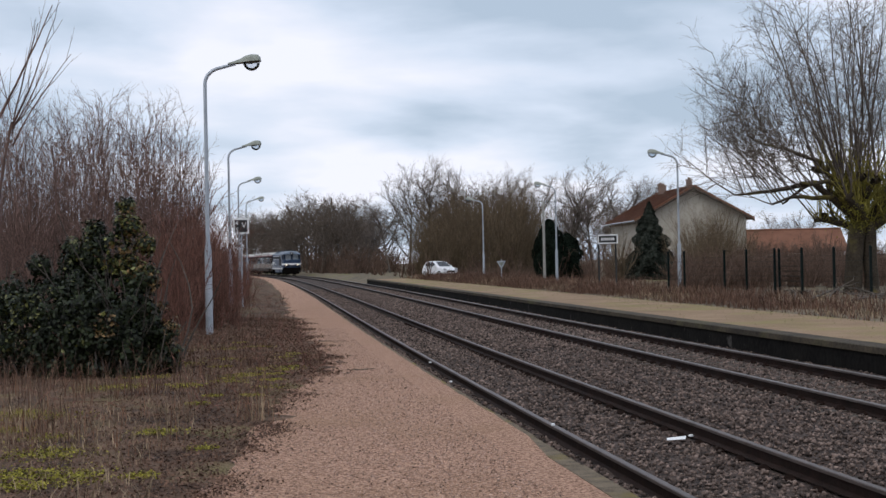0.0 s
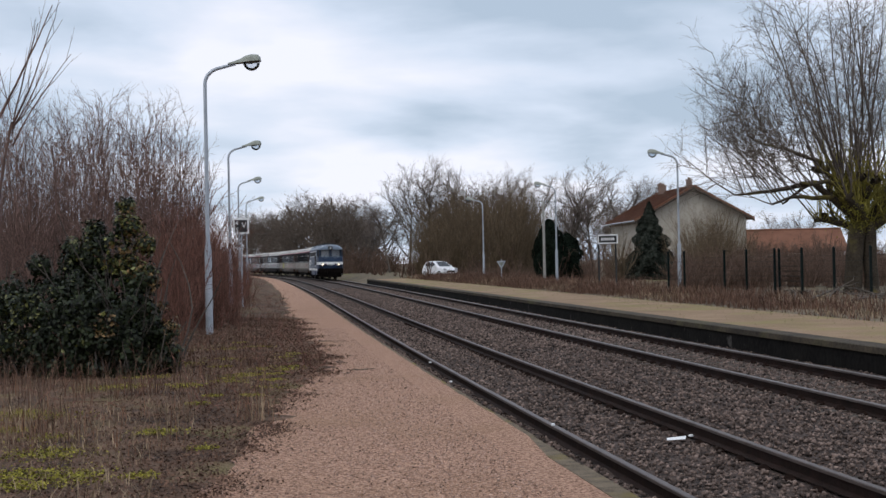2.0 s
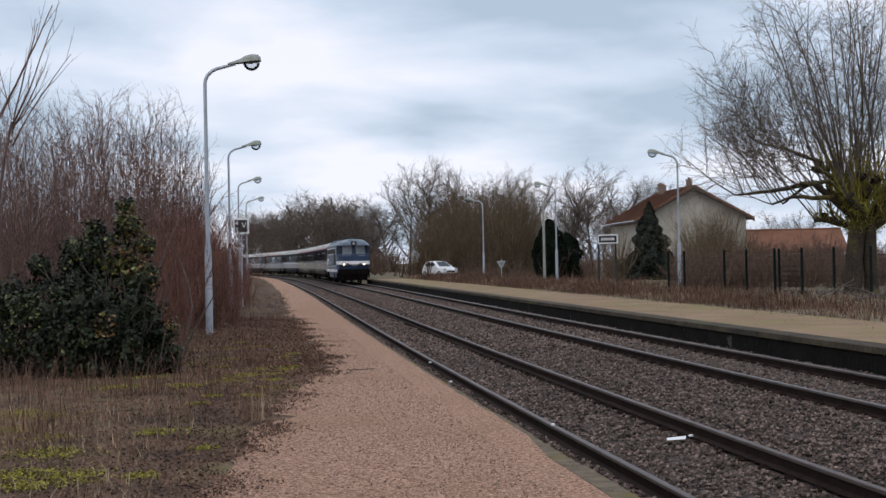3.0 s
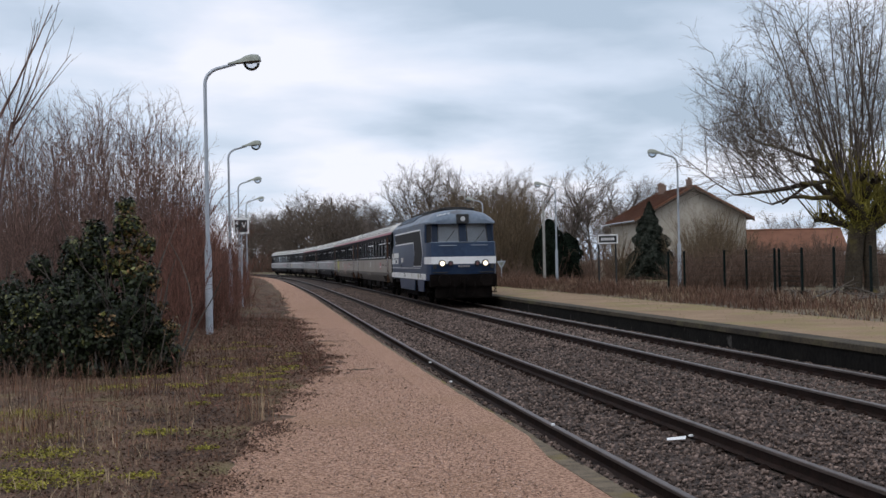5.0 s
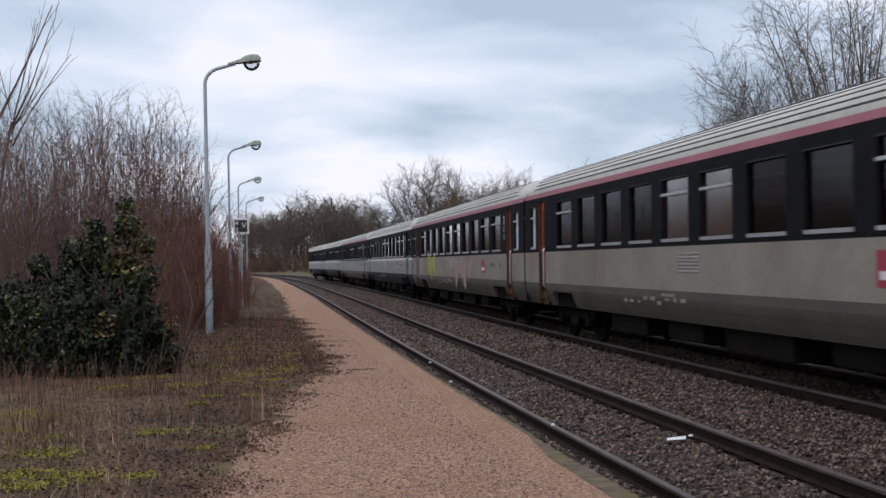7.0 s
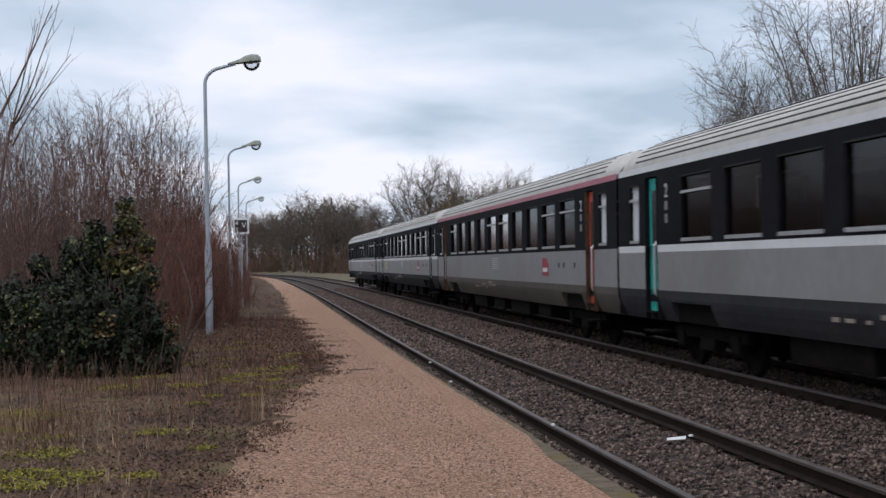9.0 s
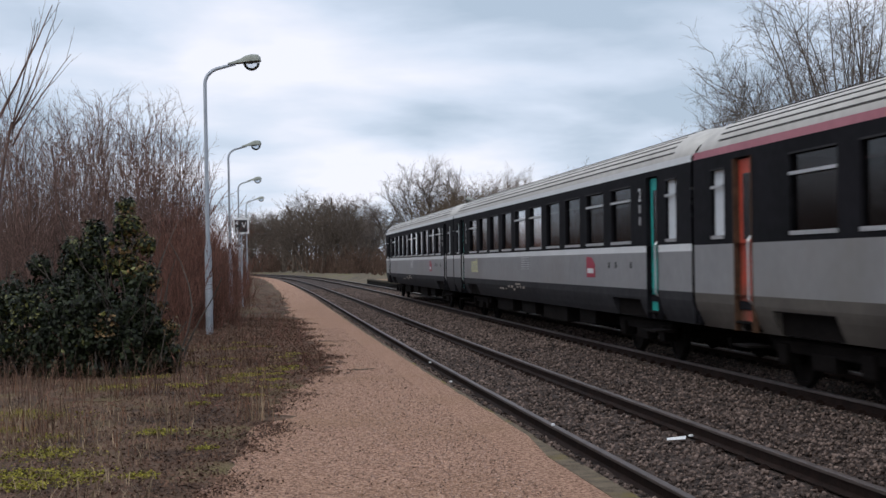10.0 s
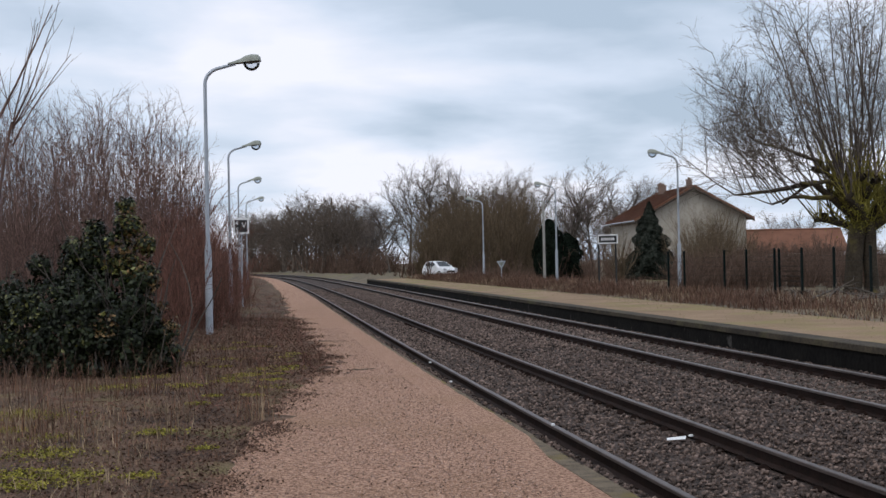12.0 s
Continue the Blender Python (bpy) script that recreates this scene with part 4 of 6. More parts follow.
        part("grille_rib", rv, M["blue_grey"], roof)
    ex = Shape().tube([(0, -0.8, 4.15), (0, -0.8, 4.30)], 0.22, 12).tube([(0.12, 7.0, 3.9), (0.12, 7.0, 4.25)], 0.015, 6)
    part("roof_horn", ex, M["black"], g)
    # painted bands and panels, slightly proud of the sides
    for sg in (-1, 1):
        X = lambda off: (lambda a, b, d: (sg * (W + off + d), a, b))
        pts = [(-5.85, 3.25), (-5.5, 2.66), (2.55, 2.68), (2.9, 2.2), (2.3, 1.63), (5.4, 1.63), (5.98, 2.2), (5.08, 3.25)]
        frame_ = Shape().prism(pts, 0.006, X(-0.001))
        part("panel_outline", frame_, M["white"], g, "white outline of the grille panel")
        inn = [(-5.74, 3.19), (-5.43, 2.72), (2.59, 2.74), (2.98, 2.2), (2.38, 1.66), (5.36, 1.66), (5.90, 2.2), (5.03, 3.19)]
        pn = part("grille_panel", Shape().prism(inn, 0.006, X(0.004)), M["loco_panel"], g, "black louvred side panel")
        bnd = Shape()
        bnd.box((sg * (W + 0.003), -0.4, 1.20), (0.012, 14.6, 0.255))
        part("white_band", bnd, M["loco_white"], g, "grimy white band along the side")
        part("thin_line", Shape().box((sg * (W + 0.003), -1.2, 1.56), (0.01, 12.4, 0.028)), M["loco_white"], g)
        st = Shape()
        for z0, z1, ea, eb in ((2.04, 2.30, -4.18, -4.05), (1.75, 1.985, -4.45, -4.25)):
            st.prism([(-7.5, z0), (ea, z0), (eb, z1), (-7.5, z1)], 0.006, X(0.002))
        part("white_flash", st, M["loco_white"], g)
        for k in range(5):
            part("number_bar", Shape().box((sg * (W + 0.012), -5.6 + k * 0.14, 1.865), (0.006, 0.09, 0.14)), M["blue"], g)
        for k in (0, 1, 2, 4):
            part("number_bar", Shape().box((sg * (W + 0.006), -2.75 + k * 0.19, 1.93), (0.008, 0.11, 0.24)), M["loco_white"], g)
        dt = Shape()
        for y, z in ((-2.9, 1.65), (-1.55, 1.26), (-1.1, 1.22), (5.2, 1.24)):
            dt.box((sg * (W + 0.012), y, z), (0.02, 0.09, 0.2), chamfer=0.01)
        part("filler_cap", dt, M["black"], g)
        hr = Shape()
        for y in (-6.6,):
            hr.tube([(sg * (W + 0.05), y, 1.3), (sg * (W + 0.05), y, 2.5)], 0.016, 6)
        part("handrail", hr, M["galv"], g)
    # noses: white stripe, lights, buffer beam
    for e in (-1, 1):
        s = Shape()
        def around(z, grow):
            q = [(1.47 + grow, 6.55), (1.47 + grow, 6.9), (1.45 + grow, 7.30), (1.33 + grow, 7.76 + grow), (0.66, 7.92 + grow), (0, 7.95 + grow)]
            f = q + [(-x, y) for x, y in reversed(q[:-1])]
            return [(x, e * y, z) for x, y in f]
        s.loft([around(1.73, 0.012), around(2.03, 0.012)], closed=False, cap=False)
        part("nose_stripe", s, M["white"], g, "white stripe round the nose")
        for x, r, mt, z in ((0.90, 0.105, "headlight", 1.75), (-0.90, 0.105, "headlight", 1.75), (0.56, 0.07, "red_lamp", 1.75), (-0.56, 0.07, "red_lamp", 1.75)):
            lit = mt if e > 0 else "red_lamp"
            yy = e * (7.87 if abs(x) > 0.6 else 7.90)
            hl = part("headlight" if r > 0.1 else "marker_lamp", Shape().tube([(x, yy, z), (x, yy + e * 0.10, z)], [r, r * 0.9], 18), M[lit], g, "round lit headlight" if lit == "headlight" else "")
            bz = Shape().loft([[(x + k * math.cos(t), yy + e * d, z + k * math.sin(t)) for t in [2 * math.pi * j / 18 for j in range(18)]] for k, d in ((r + 0.045, 0.0), (r + 0.045, 0.09), (r, 0.115), (r, 0.0))], cap=False)
            part("lamp_bezel", bz, M["black"], hl)
        bx = Shape().box((0, e * 7.62, 3.60), (0.52, 0.34, 0.40), chamfer=0.04)
        b2 = part("top_lamp_box", bx, M["black"], g)
        part("top_lamp", Shape().tube([(0, e * 7.78, 3.60), (0, e * 7.81, 3.60)], 0.10, 16), M["lens"], b2)
        for k in range(5):
            part("number_bar", Shape().box((-0.2 + k * 0.1, e * 7.965, 1.64), (0.07, 0.02, 0.09)), M["coach_grey"], g)
        if e > 0:
            gf = Shape()
            gr_ = random.Random(2)
            for k in range(7):
                a = Vector((0.50 + k * 0.085, 7.40, 3.87 - k * 0.016))
                gf.tube([a, a + Vector((gr_.uniform(-0.05, 0.08), 0.15, -0.05)), a + Vector((gr_.uniform(-0.04, 0.09), 0.04, -0.01))], 0.017, 4)
            part("graffiti", gf, M["white"], roof, "small white sprayed scrawl")
        beam = Shape().box((0, e * 7.70, 1.04), (2.8, 0.34, 0.54), chamfer=0.05).box((0, e * 7.72, 0.55), (2.4, 0.14, 0.5), chamfer=0.05).box((0, e * 7.85, 1.05), (0.3, 0.35, 0.3), chamfer=0.03)
        part("buffer_beam", beam, M["under"], g)
        for x in (-0.87, 0.87):
            part("buffer", Shape().tube([(x, e * 7.8, 1.05), (x, e * 8.25, 1.05), (x, e * 8.26, 1.05)], [0.13, 0.1, 0.1], 14).tube([(x, e * 8.25, 1.05), (x, e * 8.33, 1.05)], [0.27, 0.25], 18), M["under"], g)
        hose = Shape()
        for x in (-0.45, 0.4, 0.6):
            hose.tube([(x, e * 7.9, 1.0), (x, e * 8.08, 0.8), (x + 0.05, e * 8.08, 0.45), (x + 0.12, e * 7.95, 0.35)], 0.03, 6)
        hose.tube([(0, e * 8.0, 1.1), (0, e * 8.1, 0.8), (0, e * 8.05, 0.5)], 0.05, 6)
        part("brake_hose", hose, M["under"], g)
        stp = Shape()
        for sg in (-1, 1):
            stp.box((sg * 1.3, e * 7.2, 0.55), (0.3, 0.5, 0.04), chamfer=0.01).tube([(sg * 1.42, e * 7.0, 0.55), (sg * 1.42, e * 7.0, 1.0)], 0.02, 6)
            stp.tube([(sg * 1.42, e * 7.4, 0.55), (sg * 1.42, e * 7.4, 1.0)], 0.02, 6)
        part("cab_step", stp, M["under"], g)
    for sg in (-1, 1):
        for ya, yb in ((-3.7, 2.9), (3.8, 6.3)):
            sk = Shape().prism([(ya, 1.05), (ya + 0.35, 0.56), (yb - 0.3, 0.56), (yb, 1.05)], 0.05, lambda a, b, d: (sg * (1.46 - d), a, b))
            part("side_skirt", sk, M["blue"], g)
    un = Shape().box((0, 0, 0.62), (2.5, 4.6, 0.62), chamfer=0.06).box((0, 0, 0.95), (2.6, 14.6, 0.3))
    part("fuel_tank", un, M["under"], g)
    for y in (-4.4, 4.4):
        bogie(g, y, 0.575, 2.4, 1.05)
    return g


M["screen"] = glass("windscreen_glass", (0.78, 0.81, 0.84), 0.30, 1.5)
M["lens"] = material("lamp_lens", (0.45, 0.46, 0.47), (0.6, 0.6, 0.62), 4, 0.15, 0, 8)

M["loco_blue_dark"] = material("deep_blue_window_paint", (0.006, 0.012, 0.026), (0.013, 0.024, 0.050), 0.9, 0.5, 0.05, 9, spec=0.2)

LOCO = locomotive()
warm_label = "grey railway coach with faded red roof stripe and red doors"
cool_label = "grey and anthracite railway coach with white waist stripe and teal doors"
COACHES = [
    coach("coach", warm_label, "warm", M["door_red"]),
    coach("coach", "grey railway coach with red doors and graffiti on its side", "warm", M["door_red"], graffiti=True),
    coach("coach", cool_label, "cool", M["door_teal"]),
    coach("coach", warm_label, "warm", M["door_red"], dusty=False),
    coach("coach", cool_label, "cool", M["door_teal"], lettered=True),
    coach("coach", "anthracite and grey railway coach, last of the train", "cool", M["door_teal"]),
]


# ---- movement ----
PITCH_COACH = 26.4


def tail(t):
    return 386.184 - 31.7593 * t + 0.04514 * t * t


def vehicle_pose(sc, base):
    a, b = Vector(line(sc - base, TRACK2)), Vector(line(sc + base, TRACK2))
    c, d = (a + b) / 2, (a - b).normalized()
    c.z = Z2 + CANT2 / 2
    yaw = math.atan2(-d.x, d.y)
    return Matrix.Translation(c) @ Matrix.Rotation(yaw, 4, "Z") @ Matrix.Rotation(radians(-0.3), 4, "Y")


LAG = [(0, 0), (5, 0.2), (5.5, 0.5), (6.0, -0.25), (6.2, -0.4), (6.5, 0), (7, -0.1), (10.5, 0.35), (11.0, 0.12), (11.4, 0.1), (11.75, 0.3), (12, 0.3)]


def motions():
    times = [0.25 * i for i in range(49)]
    lag = lambda t: float(np.interp(t, [a for a, b in LAG], [b for a, b in LAG]))
    walk(LOCO, [(t, vehicle_pose(tail(t) + lag(t) - 6 * PITCH_COACH - 8.55, 4.4)) for t in times])
    for i, c in enumerate(COACHES):
        walk(c, [(t, vehicle_pose(tail(t) + lag(t) - (5.5 - i) * PITCH_COACH, 9.2)) for t in times])


# ---- plants ----
class Wood:
    """Grows branches as a list of tapered segments."""

    def __init__(self, seed):
        self.r = random.Random(seed)
        self.seg = []

    def limb(self, p, d, length, r0, r1, n, wander=0.12, rise=0.0):
        """One branch; returns its points as (place, direction, radius)."""
        p, d = Vector(p), Vector(d).normalized()
        out = [(p.copy(), d.copy(), r0)]
        st = length / n
        g = self.r.gauss
        for i in range(n):
            d = (d + Vector((g(0, wander), g(0, wander), g(0, wander) + rise))).normalized()
            q = p + d * st
            a, b = r0 + (r1 - r0) * i / n, r0 + (r1 - r0) * (i + 1) / n
            self.seg.append((*p, *q, a, b))
            out.append((q.copy(), d.copy(), b))
            p = q
        return out

    def side(self, d, angle):
        """A direction at that angle to d, turned at random round it."""
        a = d.orthogonal().normalized()
        b = d.cross(a)
        t = self.r.uniform(0, 2 * math.pi)
        return d * math.cos(angle) + (a * math.cos(t) + b * math.sin(t)) * math.sin(angle)

    def spray(self, pts, count, angle, length, r0, n=3, wander=0.12, rise=0.05, first=0.2, taper=0.6):
        """Side branches along a branch; returns them."""
        kids = []
        for i in range(count):
            f = first + (1 - first) * (i + self.r.random()) / count
            k = min(len(pts) - 2, int(f * (len(pts) - 1)))
            u = f * (len(pts) - 1) - k
            p = pts[k][0].lerp(pts[k + 1][0], min(u, 1))
            d = pts[k][1]
            l = length * self.r.uniform(0.6, 1.25) * (1 - taper * f)
            kids.append(self.limb(p, self.side(d, angle * self.r.uniform(0.7, 1.3)), l, min(r0, pts[k][2] * 0.8), r0 * 0.35, n, wander, rise))
        return kids

    def array(self):
        a = np.array(self.seg, np.float64)
        self.seg = []
        return a


def tubes(name, seg, mt, sides=3):
    """One mesh of all the segments."""
    p, q, ra, rb = seg[:, 0:3], seg[:, 3:6], seg[:, 6], seg[:, 7]
    d = q - p
    d /= np.maximum(np.linalg.norm(d, axis=1, keepdims=True), 1e-6)
    ref = np.where(np.abs(d[:, 2:3]) < 0.9, np.array([[0, 0, 1.0]]), np.array([[1.0, 0, 0]]))
    a = np.cross(d, ref)
    a /= np.linalg.norm(a, axis=1, keepdims=True)
    b = np.cross(d, a)
    t = 2 * np.pi * np.arange(sides) / sides
    w = a[:, None] * np.cos(t)[None, :, None] + b[:, None] * np.sin(t)[None, :, None]
    v = np.concatenate([p[:, None] + w * ra[:, None, None], q[:, None] + w * rb[:, None, None]], 1)
    n = len(seg)
    j = np.arange(sides)
    f = np.stack([j, (j + 1) % sides, (j + 1) % sides + sides, j + sides], 1)
    f = (f[None] + (np.arange(n) * 2 * sides)[:, None, None]).reshape(-1, 4)
    return fast_mesh(name, v.reshape(-1, 3), f, mt)


def moved(seg, x, y, z, turn, size, stretch=1.0, lean=0.0):
    """A copy of the segments at another place."""
    c, s = math.cos(turn) * size, math.sin(turn) * size
    out = seg.copy()
    for k in (0, 3):
        bearing, py, pz = seg[:, k], seg[:, k + 1], seg[:, k + 2]
        out[:, k] = bearing * c - py * s + x + lean * pz
        out[:, k + 1] = bearing * s + py * c + y
        out[:, k + 2] = pz * size * stretch + z
    out[:, 6:8] *= size
    return out


def leaves(name, centres, normals, size, mt, fold=0.25, narrow=0.7):
    """Small folded leaves: two triangles each side of a midrib."""
    n = len(centres)
    nr = normals / np.maximum(np.linalg.norm(normals, axis=1, keepdims=True), 1e-6)
    ref = rng.normal(size=(n, 3))
    a = np.cross(nr, ref)
    a /= np.maximum(np.linalg.norm(a, axis=1, keepdims=True), 1e-6)
    b = np.cross(nr, a)
    s = np.asarray(size).reshape(-1, 1) * np.ones((n, 1))
    v = np.stack([centres - a * s, centres + b * s * narrow - nr * s * fold, centres + a * s * 1.1, centres - b * s * narrow - nr * s * fold], 1)
    f = np.array([(0, 1, 2), (0, 2, 3)])[None] + (np.arange(n) * 4)[:, None, None]
    return fast_mesh(name, v.reshape(-1, 3), f.reshape(-1, 3), mt)


def blades(name, base, height, mt, width=0.006, lean=0.35):
    """Grass stalks, each one bent strip of two tapering quads."""
    n = len(base)
    t = rng.uniform(0, 6.28, n)
    d = np.stack([np.cos(t), np.sin(t), 0 * t], 1)
    w = np.stack([-np.sin(t), np.cos(t), 0 * t], 1) * width
    k = (lean * rng.uniform(0.1, 1.4, n) * height)[:, None]
    up = np.array([[0, 0, 1.0]]) * height[:, None]
    m = base + up * 0.55 + d * k * 0.35
    e = base + up + d * k
    v = np.stack([base - w, base + w, m + w * 0.8, m - w * 0.8, e + w * 0.25, e - w * 0.25], 1)
    f = np.array([(0, 1, 2, 3), (3, 2, 4, 5)])[None] + (np.arange(n) * 6)[:, None, None]
    return fast_mesh(name, v.reshape(-1, 3), f.reshape(-1, 4), mt)


def stuff(name, mesh, label, category):
    return tagged(new(name, mesh), label, category, kind="stuff")


def crown_tree(seed, height=13.0, spread=1.0, trunk_r=0.22, fork=0.3, fine=1.0, twig_r=0.02):
    """A bare broad-leaved tree: the trunk with limbs, and the twigs apart."""
    w = Wood(seed)
    r = w.r
    trunk = w.limb((0, 0, 0), (r.gauss(0, 0.03), r.gauss(0, 0.03), 1), height * 0.72, trunk_r, trunk_r * 0.3, 9, 0.05, 0.03)
    limbs = w.spray(trunk, 11, radians(48), height * 0.50 * spread, trunk_r * 0.48, 6, 0.10, 0.09, fork, 0.45)
    limbs.append(trunk[4:])
    second = []
    for l in limbs:
        second += w.spray(l, 6, radians(42), height * 0.22 * spread, 0.045, 4, 0.14, 0.06, 0.3, 0.4)
    wood = w.array()
    third = []
    for l in second + limbs:
        third += w.spray(l, max(2, int(6 * fine)), radians(40), height * 0.115, twig_r, 3, 0.16, 0.06, 0.25, 0.35)
    for l in third:
        w.spray(l, max(1, int(4 * fine)), radians(38), height * 0.055, twig_r * 0.7, 2, 0.15, 0.04, 0.2, 0.2)
    return wood, w.array()


def sapling(seed, height=6.0, twigs=16, r=0.03):
    """A straight young stem with steep side shoots."""
    w = Wood(seed)
    stem = w.limb((0, 0, 0), (w.r.gauss(0, 0.06), w.r.gauss(0, 0.06), 1), height, r, 0.007, 8, 0.045, 0.03)
    kids = w.spray(stem, twigs, radians(40), height * 0.29, 0.0115, 4, 0.11, 0.07, 0.16, 0.45)
    for k in kids:
        w.spray(k, 5, radians(42), height * 0.085, 0.0072, 2, 0.15, 0.04, 0.2, 0.3)
    return w.array()


def shrub(seed, height=3.0, stems=14, r=0.010, spread=0.35, twigs=7):
    """Many thin stems from one root."""
    w = Wood(seed)
    for i in range(stems):
        a = w.r.uniform(0, 6.28)
        k = w.r.uniform(0.03, spread)
        st = w.limb((0.25 * math.cos(a) * k, 0.25 * math.sin(a) * k, 0), (math.cos(a) * k, math.sin(a) * k, 1), height * w.r.uniform(0.55, 1.05), r, 0.004, 7, 0.10, 0.02)
        for kid in w.spray(st, twigs, radians(38), height * 0.27, 0.0055, 3, 0.14, 0.05, 0.15, 0.5):
            w.spray(kid, 3, radians(42), height * 0.10, 0.0042, 2, 0.12, 0.03, 0.3, 0.3)
    return w.array()


def as_tree(name, wood, twigs, m, label, bark, twig, group=""):
    t = thing(name, label, "tree", group, m)
    a = new("trunk", tubes("trunk", wood, bark, 6))
    a.parent = t
    b = new("crown", tubes("crown", twigs, twig, 3))
    b.parent = t
    return t


# --- the old pollard beside the fence ---
def pollard():
    """Two short trunks, a knobbly mossy head, and a dome of long straight leaders."""
    w = Wood(31)
    r = w.r
    heads = []
    for x, lean, rad in ((-0.62, 0.06, 0.34), (0.12, 0.05, 0.27)):
        w.limb((x, 0, -0.2), (-lean * 4, 0.0, 1), 0.5, rad * 1.5, rad * 1.05, 2, 0.02, 0.1)
        tr = w.limb((x - 0.05, 0, 0.25), (lean, 0.0, 1), 2.7, rad * 1.08, rad, 6, 0.04, 0.05)
        heads.append(tr[-1][0])
    # boughs: bearing round the trunk, rise, length of the thick part
    plan = [(172, 42, 2.5), (225, 40, 2.2), (140, 38, 2.3), (185, 62, 1.9), (250, 48, 2.2), (110, 50, 2.2), (85, 36, 2.5), (275, 38, 2.4), (60, 55, 2.2), (30, 38, 2.6),
            (5, 50, 2.4), (345, 34, 2.8), (310, 52, 2.2), (200, 76, 1.8), (20, 76, 1.8), (100, 76, 1.7), (290, 74, 1.7), (0, 22, 3.0)]
    boughs, leaders = [], []
    for az, el, l in plan:
        a, k = radians(az), radians(el)
        d = Vector((math.cos(a) * math.cos(k), math.sin(a) * math.cos(k), math.sin(k)))
        h = heads[0] if d.x < 0.1 else heads[1]
        st = h + Vector((r.uniform(-0.2, 0.2), r.uniform(-0.2, 0.2), r.uniform(-0.35, 0.3)))
        b = w.limb(st, d, l, 0.18, 0.10, 8, 0.16, 0.0)
        boughs.append(b)
        # swollen pruning knots
        for q in range(3):
            pk, dk, rk = b[r.randrange(3, 9)]
            w.limb(pk, (r.gauss(0, 1), r.gauss(0, 1), r.gauss(0.3, 0.6)), 0.3, rk * 1.25, rk * 0.9, 2, 0.1, 0.0)
    # long bare limbs reaching over the fence, nearly level
    reach = []
    for start, way, l, rad in (((-2.0, 0.0, 4.5), (-1, 0.1, 0.10), 3.3, 0.12), ((-1.4, -0.2, 3.9), (-1, -0.3, -0.02), 3.1, 0.11), ((-1.7, 0.3, 5.4), (-1, 0.25, 0.16), 3.2, 0.085), ((-1.3, 0.4, 4.6), (-0.8, 0.9, 0.12), 3.4, 0.09), ((-1.2, -0.5, 4.4), (-0.8, -0.9, 0.15), 3.2, 0.09)):
        root = heads[0]
        w.limb(root, Vector(start) - root, (Vector(start) - root).length, 0.17, rad * 1.05, 5, 0.03, 0.0)
        reach.append(w.limb(start, way, l, rad, 0.04, 9, 0.11, 0.01))
    wood = w.array()
    for b in boughs:
        for q in range(3):
            pk, dk, rk = b[8] if q == 0 else b[r.randrange(4, 9)]
            out = pk - Vector((-0.2, 0, 3.0))
            k = 0.19 if q else 0.40
            d = Vector((out.x * k + r.gauss(0, 0.16), out.y * k + r.gauss(0, 0.16), 1.0 if q else 0.9))
            d.normalize()
            top = 12.6 - 0.10 * (pk.x ** 2 + pk.y ** 2) - pk.z
            leaders.append(w.limb(pk, d, max(2.6, top * r.uniform(0.72, 1.05)), r.uniform(0.036, 0.062), 0.011, 11, 0.045, 0.004))
    for b in reach:
        for q in range(6):
            pk, dk, rk = b[9] if q == 0 else b[r.randrange(2, 10)]
            f = (-pk.x - 1.5) / 4.0
            d = Vector((-0.30 - 0.65 * r.random(), dk.y * 0.4 + r.gauss(0, 0.25), 0.40 + 1.2 * r.random()))
            leaders.append(w.limb(pk, d, r.uniform(2.8, 5.4) * (1.12 - 0.35 * f), r.uniform(0.024, 0.040), 0.008, 9, 0.06, 0.02))
    mids = []
    for l in leaders:
        mids += w.spray(l, 9, radians(48), 2.7, 0.0155, 6, 0.07, 0.03, 0.12, 0.5)
    for l in mids + leaders:
        for k in w.spray(l, 6, radians(45), 1.0, 0.0085, 4, 0.10, 0.03, 0.15, 0.4):
            w.spray(k, 2, radians(42), 0.42, 0.0056, 2, 0.12, 0.02, 0.2, 0.3)
    twigs = w.array()
    t = thing("pollard_tree", "old bare pollarded tree, mossy limbs, two trunks by the fence", "tree", at=Matrix.Translation((17.0, 52.0, 0.3)))
    new("trunk", tubes("trunk", wood, M["moss_bark"], 8)).parent = t
    new("crown", tubes("crown", twigs, M["twig_grey"], 3)).parent = t
    # mossy water shoots bristling from the head
    near = boughs
    for b in near:
        for q in range(30):
            pk, dk, rk = b[r.randrange(0, 9)]
            w.limb(pk + Vector((r.gauss(0, 0.12), r.gauss(0, 0.12), 0.05)), (r.gauss(0, 0.45), r.gauss(0, 0.45), 1), r.uniform(0.4, 2.2), r.uniform(0.016, 0.036), 0.010, 4, 0.12, 0.03)
    new("mossy_shoot", tubes("moss_shoots", w.array(), M["moss_shoot"], 4)).parent = t
    c = np.array([tuple(pk) for b in near for pk, dk, rk in b[:7]])
    c = np.repeat(c, 75, 0) + rng.normal(0, 0.18, (len(c) * 75, 3))
    new("moss", leaves("moss", c, rng.normal(size=c.shape), rng.uniform(0.015, 0.045, len(c)), M["moss"])).parent = t


M["moss_shoot"] = material("mossy_shoot", (0.13, 0.11, 0.026), (0.34, 0.285, 0.07), 2.0, 0.95, 0.2, 8, vary=0.45)
pollard()

# --- woods in the distance ---
TREES = [crown_tree(50 + i, 14.0, 0.95 + 0.12 * (i % 3), 0.20 + 0.03 * (i % 2), 0.13 + 0.05 * (i % 3), 1.0, 0.024) for i in range(5)]

